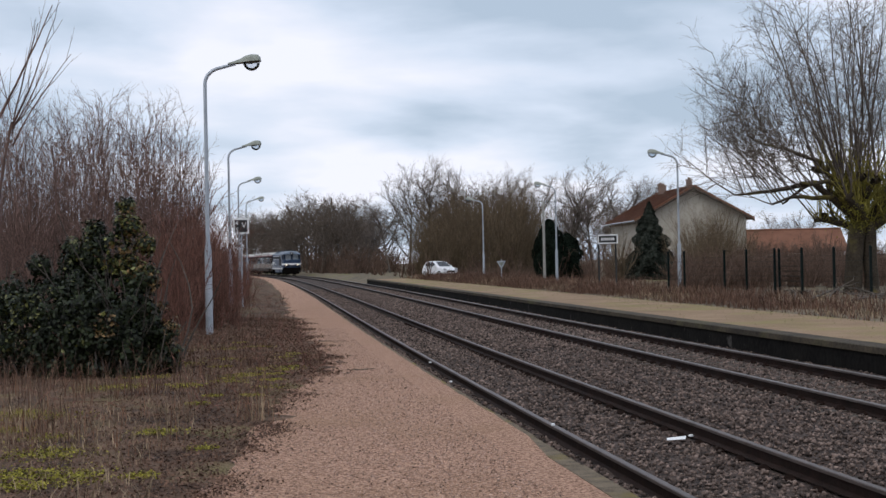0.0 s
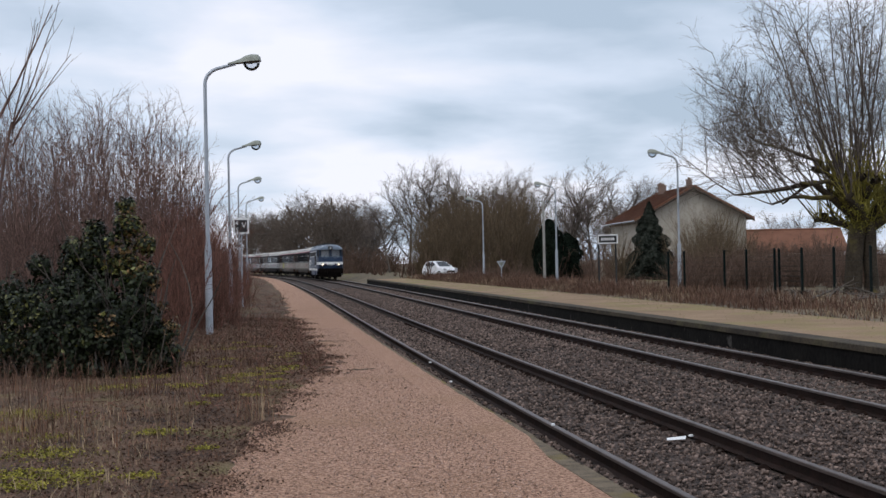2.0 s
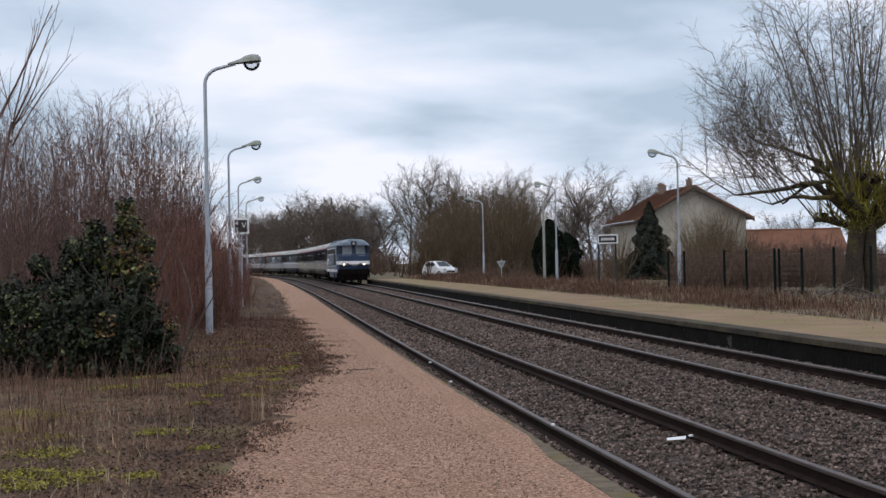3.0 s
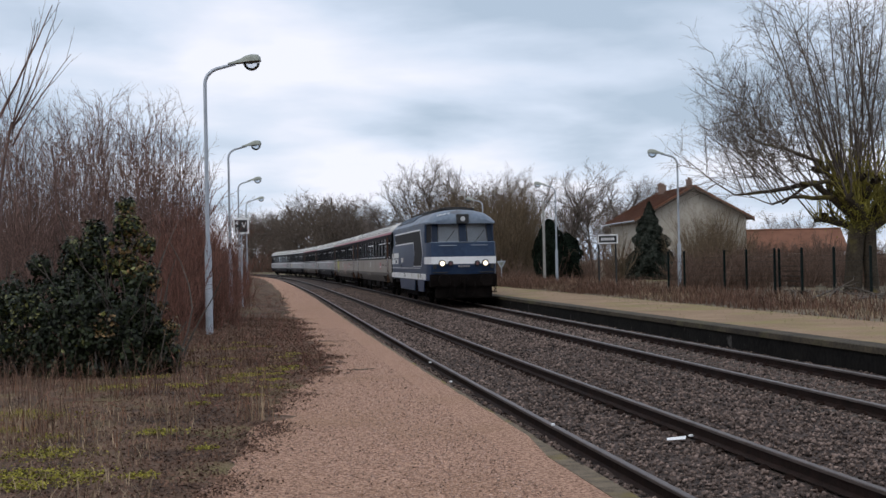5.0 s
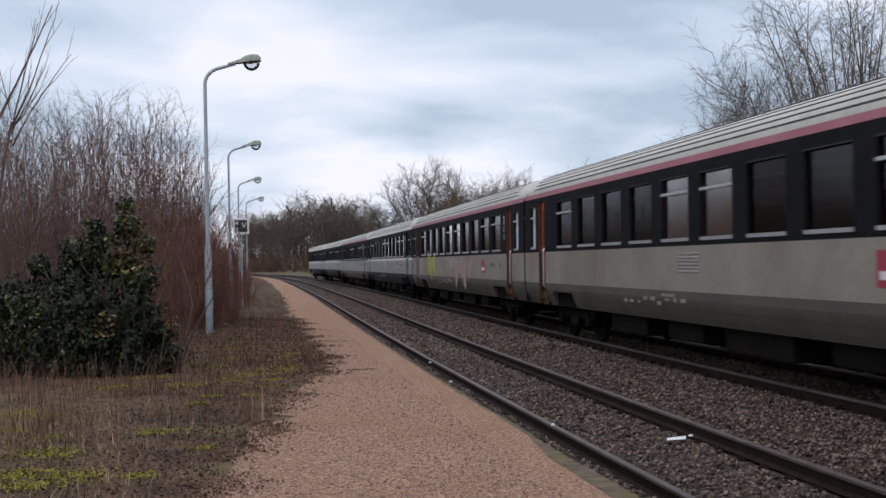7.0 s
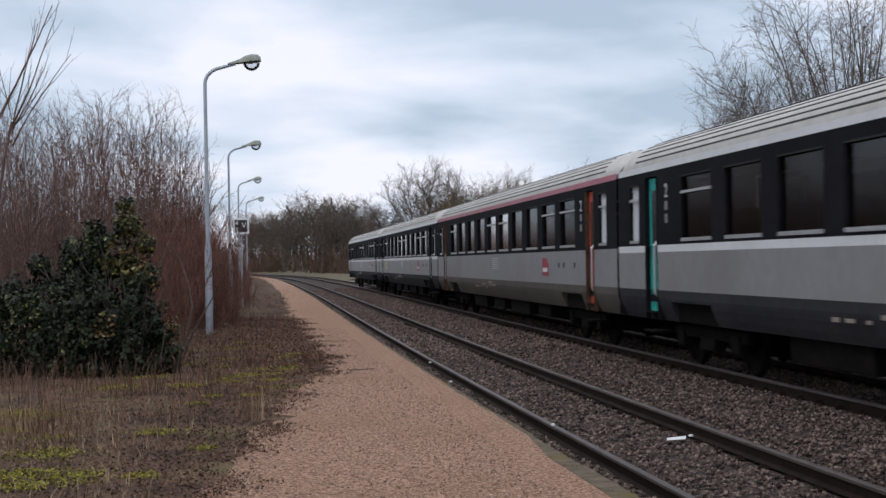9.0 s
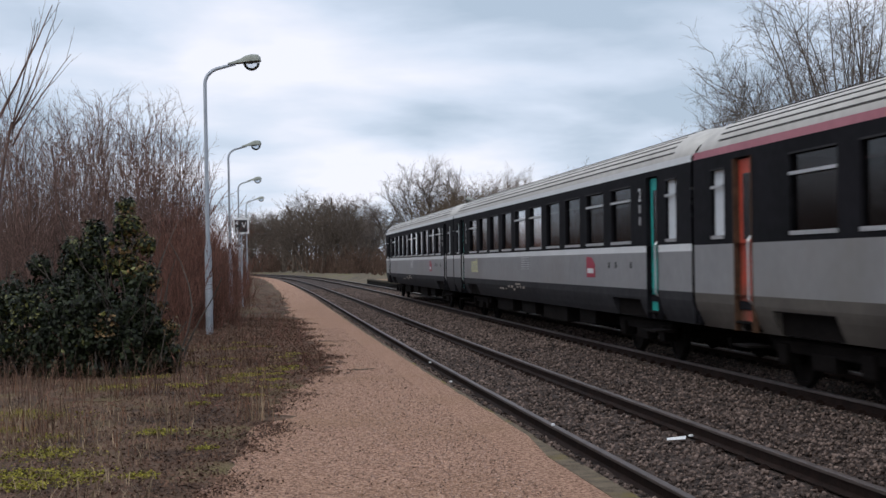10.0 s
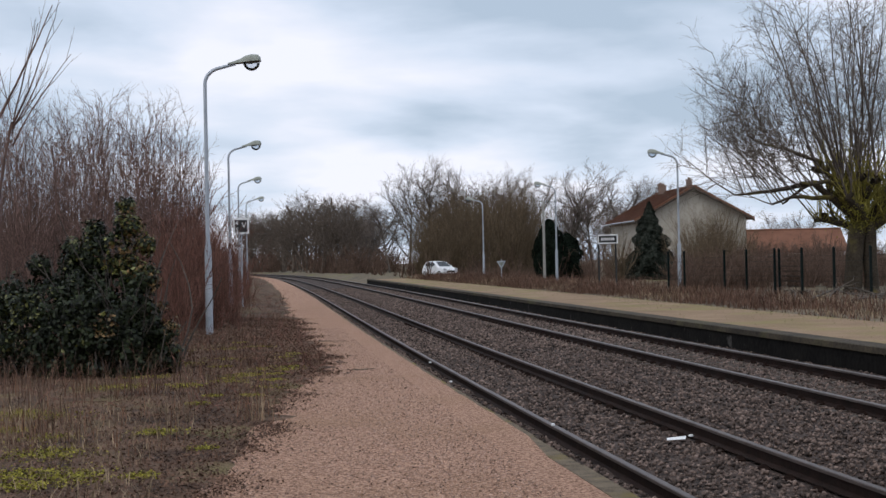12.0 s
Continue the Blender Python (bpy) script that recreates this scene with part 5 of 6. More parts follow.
FAR_TREES = [crown_tree(60 + i, 14.0, 1.0 + 0.1 * (i % 3), 0.22, 0.13 + 0.04 * (i % 3), 0.5, 0.034) for i in range(4)]


def spot(bearing, d):
    """The place straight ahead at that bearing: metres aside at d metres out."""
    return (bearing - 784) / 2305 * d


def clear_of_line(x, y, left=-5.0, right=9.0):
    """True where nothing would stand on the tracks or platforms."""
    i = int(np.argmin((_x - x) ** 2 + (_y - y) ** 2))
    o = (x - _x[i]) * math.cos(_h[i]) - (y - _y[i]) * math.sin(_h[i])
    return o < left or o > right


def woods():
    r = random.Random(77)
    single = [(655, 215, 0.80, 0), (690, 200, 0.88, 1), (725, 188, 1.06, 2), (768, 182, 1.14, 3), (812, 186, 1.02, 4), (838, 178, 1.08, 0), (880, 180, 1.0, 2), (905, 190, 0.98, 1),
              (955, 150, 0.82, 3), (1003, 152, 0.86, 4), (1045, 158, 0.86, 2), (1088, 150, 0.80, 1), (1120, 148, 0.82, 0), (1168, 170, 0.8, 3), (620, 235, 0.86, 2), (1420, 190, 0.62, 1), (1500, 200, 0.6, 4), (1370, 180, 0.55, 2)]
    meshes = [(tubes("trunk", a, M["bark"], 5), tubes("crown", b, M["twig"], 3)) for a, b in TREES]
    for bearing, d, k, i in single:
        t = thing("bare_tree", "tall bare grey-brown tree at the wood's edge", "tree", "trees behind the line", Matrix.Translation((spot(bearing, d), d, -0.2)) @ Matrix.Rotation(r.uniform(0, 6.28), 4, "Z") @ Matrix.Diagonal((k, k, k, 1)))
        new("trunk", meshes[i][0]).parent = t
        new("crown", meshes[i][1]).parent = t
    # dense far wood where the line bends away
    segs, dark = [], []
    for i in range(44):
        bearing = r.uniform(462, 660)
        d = r.uniform(215, 262)
        if not clear_of_line(spot(bearing, d), d, -9.0, 10.0):
            continue
        k = (1.03 if 500 < bearing < 610 else 0.82) * r.uniform(0.82, 1.06) * d / 240
        a, b = FAR_TREES[r.randrange(4)]
        for s, lst in ((a, dark), (b, segs)):
            lst.append(moved(s, spot(bearing, d), d, -0.2, r.uniform(0, 6.28), k))
    for i in range(26):
        bearing, d = r.uniform(425, 530), r.uniform(255, 320)
        if not clear_of_line(spot(bearing, d), d, -8.0, 9.0):
            continue
        a, b = FAR_TREES[r.randrange(4)]
        k = r.uniform(0.85, 1.1)
        for s, lst in ((a, dark), (b, segs)):
            lst.append(moved(s, spot(bearing, d), d, -0.2, r.uniform(0, 6.28), k))
    for i in range(20):
        bearing = r.uniform(760, 1180)
        d = r.uniform(190, 235)
        a, b = FAR_TREES[r.randrange(4)]
        k = r.uniform(0.62, 0.92)
        for s, lst in ((a, dark), (b, segs)):
            lst.append(moved(s, spot(bearing, d), d, -0.2, r.uniform(0, 6.28), k))
    for s in dark + segs:
        s[:, 6:8] *= 1.25
    stuff("far_wood", tubes("far_wood", np.concatenate(dark + segs), M["twig_dark"], 3), "dense bare winter wood at the bend", "wood")
    # olive thicket of tall shoots
    base = [shrub(90 + i, 9.0, 13, 0.034, 0.34, 15) for i in range(4)]
    ol = []
    for i in range(60):
        bearing = r.uniform(742, 945)
        d = r.uniform(128, 155)
        top = np.interp(bearing, [740, 770, 830, 900, 935, 950], [0.55, 0.85, 1.0, 1.06, 1.0, 0.6])
        b = base[r.randrange(4)].copy()
        b[:, 6:8] *= 2.0
        ol.append(moved(b, spot(bearing, d), d, 0.2, r.uniform(0, 6.28), top * r.uniform(0.8, 1.08) * 1.1 * d / 140))
    stuff("olive_thicket", tubes("olive_thicket", np.concatenate(ol), M["twig_olive"], 3), "dense olive-brown thicket of bare shoots", "thicket")
    # low brown brush in front of the woods and round the houses
    low = [shrub(110 + i, 2.6, 8, 0.024, 0.65, 5) for i in range(4)]
    br = []
    for i in range(240):
        bearing = r.uniform(470, 1560)
        d = r.uniform(120, 205) if bearing < 940 else r.uniform(92, 150)
        if bearing < 660:
            d = r.uniform(190, 235)
        b = low[r.randrange(4)].copy()
        b[:, 6:8] *= 2.2
        if not clear_of_line(spot(bearing, d), d, -6.5, 10.0):
            continue
        br.append(moved(b, spot(bearing, d), d, 0.1, r.uniform(0, 6.28), r.uniform(0.6, 1.5)))
    for i in range(60):
        bearing, d = r.uniform(370, 600), r.uniform(345, 380)
        b = low[r.randrange(4)].copy()
        b[:, 6:8] *= 2.2
        br.append(moved(b, spot(bearing, d), d, -0.3, r.uniform(0, 6.28), r.uniform(2.4, 3.6)))
    for i in range(330):
        bearing, d = r.uniform(1190, 1620), r.uniform(62, 84)
        b = low[r.randrange(4)].copy()
        b[:, 6:8] *= 1.5
        br.append(moved(b, spot(bearing, d), d, 0.2, r.uniform(0, 6.28), r.uniform(0.5, 0.95)))
    for i in range(70):
        bearing, d = r.uniform(1325, 1570), r.uniform(98, 113)
        b = low[r.randrange(4)].copy()
        b[:, 6:8] *= 2.0
        br.append(moved(b, spot(bearing, d), d, 0.2, r.uniform(0, 6.28), r.uniform(0.75, 1.25)))
    for i in range(150):
        bearing, d = r.uniform(690, 1190), r.uniform(92, 125)
        b = low[r.randrange(4)].copy()
        b[:, 6:8] *= 1.4
        if clear_of_line(spot(bearing, d), d, -6.5, 11.0):
            br.append(moved(b, spot(bearing, d), d, 0.2, r.uniform(0, 6.28), r.uniform(0.35, 0.7)))
    for i in range(110):
        bearing = r.uniform(430, 700)
        d = r.uniform(205, 240) if bearing > 500 else r.uniform(235, 300)
        b = low[r.randrange(4)].copy()
        b[:, 6:8] *= 2.6
        if not clear_of_line(spot(bearing, d), d, -6.5, 10.0):
            continue
        br.append(moved(b, spot(bearing, d), d, 0.0, r.uniform(0, 6.28), r.uniform(1.3, 2.3)))
    stuff("low_brush", tubes("low_brush", np.concatenate(br), M["brush_brown"], 3), "low brown winter brush", "brush")
    for bearing, d, h in ((1262, 84, 5.2), (1228, 82, 4.4), (1300, 86, 4.2), (1245, 88, 5.0), (1280, 90, 4.6), (1210, 90, 3.8), (1318, 88, 3.6), (1098, 90, 4.2), (1235, 93, 5.6), (1255, 95, 5.8), (1275, 96, 5.4), (1292, 92, 4.8), (1246, 80, 3.6)):
        t = thing("bare_shrub", "tall bare grey-brown garden shrub before the house", "shrub", "garden shrubs", Matrix.Translation((spot(bearing, d), d, 0.2)))
        new("branching", tubes("branching", np.concatenate([moved(shrub(int(bearing), h, 26, 0.040, 0.62, 13), 0, 0, 0, 0, 1.0)]), M["twig_olive"], 3)).parent = t


woods()


# --- conifers ---
def conifer(x, y, z, height, radius, seed, mt, label, name, layered=False):
    t = thing(name, label, "conifer", "", Matrix.Translation((x, y, z)))
    tr = Shape().tube([(0, 0, -0.2), (0, 0, height * 0.9)], [0.14, 0.02], 7)
    part("trunk", tr, M["bark"], t)
    n = int(11000 * height / 4)
    q = rng.random(n)
    h = height * (0.03 + 0.97 * q ** 1.15)
    f = h / height
    if layered:
        prof = (1 - f) ** 0.85 * (0.80 + 0.20 * np.abs(np.sin(f * 17 + 1.3 * np.sin(f * 9))))
    else:
        prof = np.clip(np.minimum(1.0, (1 - f) * 2.6) ** 0.6 * (0.82 + 0.18 * f), 0.04, 1)
    a = rng.uniform(0, 6.28, n)
    lump = 1 + 0.20 * np.sin(a * 3 + h * 2.0 + seed) + 0.13 * np.sin(a * 7 - h * 3.1)
    rad = radius * prof * lump * (0.35 + 0.65 * rng.random(n) ** 0.35)
    c = np.stack([rad * np.cos(a), rad * np.sin(a), h], 1)
    nm = np.stack([np.cos(a), np.sin(a), 0.4 + 0 * a], 1) + rng.normal(0, 0.5, (n, 3))
    new("foliage", leaves("foliage", c, nm, rng.uniform(0.07, 0.16, n), mt, 0.3, 0.5)).parent = t


conifer(spot(972, 94), 94.0, 0.2, 4.6, 1.12, 1, M["conifer"], "dense dark green clipped conifer", "clipped_conifer")
conifer(spot(1003, 95), 95.0, 0.2, 3.6, 1.08, 2, M["conifer"], "dense dark green conifer beside a taller one", "clipped_conifer")
conifer(spot(1150, 94), 94.0, 0.2, 5.7, 2.2, 3, M["spruce"], "dull green spruce before the house", "spruce_tree", True)


# --- thicket, brushwood and ivy beside the near platform ---
def near_thicket():
    r = random.Random(5)
    base = [sapling(140 + i, 6.2, 17, 0.030) for i in range(7)]
    segs = []
    for i in range(150):
        d = r.uniform(33, 62)
        bearing = r.uniform(-60, 352)
        if bearing > 250:
            d = r.uniform(38, 62)
        top = np.interp(bearing, [-60, 0, 100, 180, 260, 320, 355], [200, 205, 205, 185, 205, 225, 300]) + r.uniform(8, 105)
        h = 2 + (482 - top) / 2305 * d
        segs.append(moved(base[r.randrange(7)], spot(bearing, d), d, 0.15, r.uniform(0, 6.28), h / 6.2))
    low = [shrub(160 + i, 4.5, 9, 0.014, 0.30, 8) for i in range(4)]
    for i in range(140):
        d = r.uniform(36, 62)
        bearing = r.uniform(-260, 345)
        segs.append(moved(low[r.randrange(4)], spot(bearing, d), d, 0.15, r.uniform(0, 6.28), r.uniform(0.65, 1.3)))
    for i in range(120):
        d = r.uniform(62, 190)
        bearing = r.uniform(-520, 340)
        k = (5.5 + 2.5 * r.random()) / 6.2
        b = base[r.randrange(7)].copy()
        b[:, 6:8] *= 1.7
        segs.append(moved(b, spot(bearing, d) - 2.0, d, 0.15, r.uniform(0, 6.28), k))
    a = np.concatenate(segs)
    stuff("sapling_thicket", tubes("sapling_thicket", a, M["twig_thicket"], 3), "thicket of tall bare grey-brown saplings", "thicket")
    # wood farther along the line on the same side, mirrored in the coach windows
    deep = [shrub(180 + i, 6.6, 11, 0.05, 0.42, 12) for i in range(3)]
    for b in deep:
        b[:, 6:8] *= 2.2
    back = []
    for i in range(190):
        s, o = r.uniform(35, 330), -r.uniform(17, 34)
        x, y, z = line(s, o, 0.1)
        back.append(moved(deep[r.randrange(3)], x, y, z, r.uniform(0, 6.28), r.uniform(0.8, 1.15)))
    stuff("back_thicket", tubes("back_thicket", np.concatenate(back), M["brush_brown"], 3), "dense brown thicket behind the saplings", "thicket")
    t = thing("young_tree", "thin young tree with long bare upright shoots", "tree", at=Matrix.Translation((-9.55, 26.0, 0.15)))
    w = Wood(8)
    a = w.limb((0, 0, 0), (0.06, 0, 1), 4.7, 0.045, 0.034, 7, 0.03, 0.01)
    b = w.limb((0.1, 0.1, 0), (0.16, 0, 1), 4.9, 0.038, 0.026, 7, 0.03, 0.01)
    ups = [w.limb(a[-1][0], (0.42, 0.05, 1), 2.9, 0.032, 0.008, 8, 0.03, 0.02), w.limb(a[-2][0], (0.10, -0.05, 1), 1.5, 0.018, 0.007, 6, 0.04, 0.01), w.limb(a[-2][0], (-0.5, 0.1, 1), 1.8, 0.02, 0.008, 6, 0.04, 0.02)]
    for dx, ln, rad in ((0.24, 2.3, 0.019), (0.50, 2.35, 0.022), (0.62, 2.2, 0.017), (0.85, 1.35, 0.017), (-0.15, 1.3, 0.012), (1.1, 1.0, 0.012)):
        ups.append(w.limb(b[-1][0] + Vector((0, 0, w.r.uniform(-0.5, 0.05))), (dx, w.r.gauss(0, 0.1), 1), ln, rad, 0.006, 8, 0.04, 0.03))
    new("trunk", tubes("trunk", w.array(), M["twig_thicket"], 6)).parent = t
    for u in ups:
        for k in w.spray(u, 4, radians(17), 1.0, 0.009, 4, 0.05, 0.03, 0.1, 0.4):
            w.spray(k, 1, radians(22), 0.4, 0.005, 2, 0.1, 0.03, 0.3, 0.3)
    new("crown", tubes("crown", w.array(), M["twig_thicket"], 3)).parent = t


def brushwood():
    r = random.Random(6)
    base = [shrub(170 + i, 3.0, 8, 0.0105, 0.42, 7) for i in range(6)]
    segs = []
    for i in range(165):
        d = r.uniform(34.5, 47) if i < 100 else r.uniform(47, 125)
        bearing = r.triangular(225, 430, 330) if i < 100 else r.uniform(375, 442)
        if bearing < 320 and i % 3 == 0:
            d = r.uniform(30, 34)
        top = np.interp(bearing, [225, 260, 310, 350, 385, 400, 440, 465], [440, 385, 345, 355, 395, 435, 462, 480]) + r.uniform(0, 60)
        h = max(0.9, 2 + (481 - top) / 2305 * d)
        if clear_of_line(spot(bearing, d), d, -4.6):
            segs.append(moved(base[r.randrange(6)], spot(bearing, d), d, 0.14, r.uniform(0, 6.28), h / 3.0 * r.uniform(0.8, 1.05)))
    for i in range(95):
        bearing = r.uniform(240, 446)
        d = r.uniform(60, 200)
        top = (250 if bearing < 340 else 436) + r.uniform(0, 40)
        h = min(6.0 if bearing < 340 else 3.6, max(1.2, 2 + (481 - top) / 2305 * d))
        b = base[r.randrange(6)].copy()
        b[:, 6:8] *= 1.8
        if clear_of_line(spot(bearing, d), d, -5.6):
            segs.append(moved(b, spot(bearing, d), d, 0.14, r.uniform(0, 6.28), h / 3.0))
    stuff("brushwood", tubes("brushwood", np.concatenate(segs), M["twig_red"], 3), "dense red-brown bare brushwood beside the platform", "brush")


def ivy_bush():
    t = thing("ivy_bush", "large dark ivy-covered bush with some yellowed leaves", "bush", at=Matrix.Translation((0, 0, 0)))
    lumps = [(40, 21.6, 0.95, 0.95), (120, 21.4, 0.85, 0.95), (190, 21.2, 0.8, 0.85), (245, 21.2, 0.55, 0.55), (20, 21.2, 0.5, 0.7), (-60, 21.9, 0.8, 1.0), (100, 21.0, 0.45, 0.6), (180, 20.9, 0.4, 0.55),
             (85, 22.0, 1.45, 0.55), (140, 22.0, 1.6, 0.6), (195, 21.8, 1.55, 0.6), (240, 21.6, 1.25, 0.45), (25, 22.0, 1.35, 0.45), (160, 22.1, 2.1, 0.42), (205, 22.0, 2.15, 0.42), (235, 21.9, 1.85, 0.32), (225, 22.0, 2.6, 0.22), (165, 22.2, 2.5, 0.22),
             (130, 22.2, 2.15, 0.25), (262, 21.6, 1.7, 0.20), (258, 22.0, 2.3, 0.16), (275, 21.3, 0.85, 0.30), (285, 21.3, 0.4, 0.30), (226, 22.1, 2.95, 0.11), (70, 22.2, 1.95, 0.2)]
    w = Wood(3)
    cs, ns = [], []
    for bearing, d, h, rad in lumps:
        mid = np.array([spot(bearing, d), d, h + 0.1])
        # each lump is a cluster of sprays, with gaps between them
        for j in range(int(15 + 34 * rad)):
            v = rng.normal(size=3)
            v /= np.linalg.norm(v)
            c0 = mid + v * rad * rng.uniform(0.45, 1.0) * np.array([1.0, 0.85, 0.95])
            size = rng.uniform(0.10, 0.24) * (0.6 + 0.5 * rad)
            n = int(46 * (size / 0.16) ** 1.3)
            u = rng.normal(size=(n, 3))
            u /= np.linalg.norm(u, axis=1, keepdims=True)
            q = c0 + u * (size * rng.random((n, 1)) ** 0.45) + np.array([0, 0, -0.25]) * (rng.random((n, 1)) ** 2) * size
            ok = q[:, 2] > 0.2
            cs.append(q[ok])
            ns.append(0.6 * v + 0.7 * u[ok] + np.array([0, 0, 0.15]) + rng.normal(0, 0.45, (ok.sum(), 3)))
        for j in range(5):
            w.limb((spot(bearing, d) + w.r.gauss(0, 0.25), d, 0.1), (w.r.gauss(0, 0.2), w.r.gauss(0, 0.2), 1), h + rad * 0.9, 0.022, 0.006, 6, 0.12, 0.02)
    tagged(new("stem", tubes("stem", w.array(), M["bark"], 5)), kind="stuff").parent = t
    c, nm = np.concatenate(cs), np.concatenate(ns)
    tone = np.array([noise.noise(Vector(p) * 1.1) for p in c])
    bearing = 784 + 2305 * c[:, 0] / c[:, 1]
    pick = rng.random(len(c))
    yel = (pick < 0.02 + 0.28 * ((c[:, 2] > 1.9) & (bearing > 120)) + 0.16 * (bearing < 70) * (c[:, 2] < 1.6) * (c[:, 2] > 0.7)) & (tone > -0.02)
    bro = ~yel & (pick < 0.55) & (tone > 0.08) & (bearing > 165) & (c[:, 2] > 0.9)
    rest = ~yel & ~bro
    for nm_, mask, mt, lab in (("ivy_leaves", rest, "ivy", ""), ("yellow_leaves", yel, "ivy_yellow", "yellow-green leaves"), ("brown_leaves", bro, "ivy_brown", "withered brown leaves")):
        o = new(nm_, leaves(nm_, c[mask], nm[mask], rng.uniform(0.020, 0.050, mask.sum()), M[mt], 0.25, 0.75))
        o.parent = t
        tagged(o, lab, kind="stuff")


M["twig_thicket"] = material("thicket_twig", (0.072, 0.043, 0.035), (0.24, 0.152, 0.125), 3, 0.9, 0, 8, vary=0.5)
near_thicket()
brushwood()
ivy_bush()


# --- grass, litter and moss ---
def ground_cover():
    n = 11000
    s = 6 + 40 * rng.random(n) ** 1.6
    e = np.array([verge_edge(a) for a in s])
    o = e - 0.1 - rng.exponential(2.6, n)
    keep = rng.random(n) < 0.35 + 0.65 * (np.sin(s * 1.9 + o * 1.3) * np.sin(o * 2.1 - s * 0.6) > 0.0)
    s, o = s[keep], o[keep]
    b = lines(s, o, np.array([verge_height(a, c) for a, c in zip(s, o)]) - 0.01)
    tone = np.array([noise.noise(Vector((a * 0.35, c * 0.35, 9.0))) for a, c in zip(s, o)])
    h = rng.uniform(0.03, 0.14, len(s)) * (1 + 1.1 * (tone > 0.15))
    bearing = 784 + 2305 * b[:, 0] / b[:, 1]
    straw = (tone < 0.12) & ((bearing < 260) | (rng.random(len(s)) < 0.08))
    stuff("dry_grass", blades("dry_grass", b[straw], h[straw], M["dry_grass"], 0.0045, 0.7), "thin straw-coloured winter grass", "grass")
    stuff("brown_weeds", blades("brown_weeds", b[tone >= 0.12], h[tone >= 0.12] * 1.2, M["brown_grass"], 0.005, 0.4), "withered brown weeds", "grass")
    m = 1500
    bx, d = rng.normal(60, 90, m), rng.uniform(12.5, 19, m)
    q = np.stack([(bx - 784) / 2305 * d, d, 0.22 + 0 * d], 1)
    stuff("straw_patch", blades("straw_patch", q, rng.uniform(0.04, 0.13, m), M["dry_grass"], 0.005, 0.9), "flattened pale straw", "grass")
    # taller weeds at the foot of the bush
    m = 3600
    bearing, d = rng.uniform(-40, 470, m), 17.0 + 14 * rng.random(m) ** 1.5
    q = np.stack([(bearing - 784) / 2305 * d, d, 0.2 + 0 * d], 1)
    ok = (d > 18 + bearing * 0.02) | (rng.random(m) < 0.3)
    stuff("tall_weeds", blades("tall_weeds", q[ok], rng.uniform(0.12, 0.6, ok.sum()), M["brown_grass"], 0.004, 0.6), "tall withered red-brown weeds", "grass")
    # standing dead stalks, straw and red-brown, in loose bunches
    q, hh = [], []
    for i in range(75):
        d0 = rng.uniform(12.6, 20.5)
        b0 = rng.uniform(-40, 470 if d0 > 15 else 330)
        k = int(rng.integers(6, 26))
        x0, y0 = (b0 - 784) / 2305 * d0, d0
        q.append(np.stack([x0 + rng.normal(0, 0.12, k), y0 + rng.normal(0, 0.14, k), 0.19 + np.zeros(k)], 1))
        hh.append(rng.uniform(0.10, 0.42) * rng.uniform(0.5, 1.1, k))
    q, hh = np.concatenate(q), np.concatenate(hh)
    pick = rng.random(len(q)) < 0.55
    stuff("straw_stalks", blades("straw_stalks", q[pick], hh[pick], M["dry_grass"], 0.0034, 0.35), "standing straw-coloured dead stalks", "grass")
    stuff("russet_stalks", blades("russet_stalks", q[~pick], hh[~pick], M["russet"], 0.0034, 0.3), "standing russet dead stalks", "grass")
    # low dead stems and brambles over the edge of the gravel
    w = Wood(44)
    for i in range(330):
        ss = 16 + 60 * w.r.random() ** 1.2
        oo = verge_edge(ss) - 0.1 - w.r.expovariate(0.6)
        p = Vector(line(ss, oo, verge_height(ss, oo) - 0.01))
        a = w.r.uniform(0, 6.28)
        l = w.limb(p, (math.cos(a), math.sin(a), w.r.uniform(0.1, 1.6)), w.r.uniform(0.25, 0.9), 0.006, 0.003, 5, 0.18, -0.06)
        w.spray(l, 3, radians(45), 0.22, 0.003, 2, 0.15, -0.03)
    stuff("bramble_stems", tubes("bramble_stems", w.array(), M["twig_red"], 3), "low dead bramble stems", "brambles")
    # litter
    n = 80000
    s = 6 + 38 * rng.random(n) ** 1.5
    e = np.array([verge_edge(a) for a in s])
    o = e + 0.45 * rng.random(n) ** 4 + 0.25 * np.sin(s * 2.6) * np.sin(s * 0.9) - rng.exponential(1.8, n)
    z = np.array([max(verge_height(a, c), 0.165) for a, c in zip(s, o)]) + rng.uniform(0.003, 0.025, n)
    stuff("leaf_litter", leaves("leaf_litter", lines(s, o, z), rng.normal(0, 0.45, (n, 3)) + np.array([0, 0, 1.0]), rng.uniform(0.007, 0.024, n) * (1 + 0.5 * (s > 22)), M["leaf_dead"], 0.3, 0.6), "fallen brown leaves", "leaves")
    # moss cushions
    c = []
    for i in range(75):
        ss = 8 + 24 * rng.random() ** 1.3
        oo = verge_edge(ss) - 0.5 - rng.exponential(1.7)
        k = int(rng.integers(200, 900))
        r = rng.uniform(0.05, 0.26)
        a = lines(ss + rng.normal(0, r * 1.1, k), oo + rng.normal(0, r, k), 0 * np.zeros(k))
        a[:, 2] = verge_height(ss, oo) + rng.uniform(0.0, 0.02, k)
        c.append(a)
    c = np.concatenate(c)
    stuff("moss_cushions", leaves("moss_cushions", c, rng.normal(0, 0.5, c.shape) + np.array([0, 0, 1.0]), rng.uniform(0.006, 0.018, len(c)), M["moss"], 0.3, 0.8), "yellow-green moss cushions", "moss")
    # loose grit on the platform
    n = 42000
    s = 7.5 + 30 * rng.random(n) ** 1.6
    o = rng.uniform(-5.2, -1.95, n)
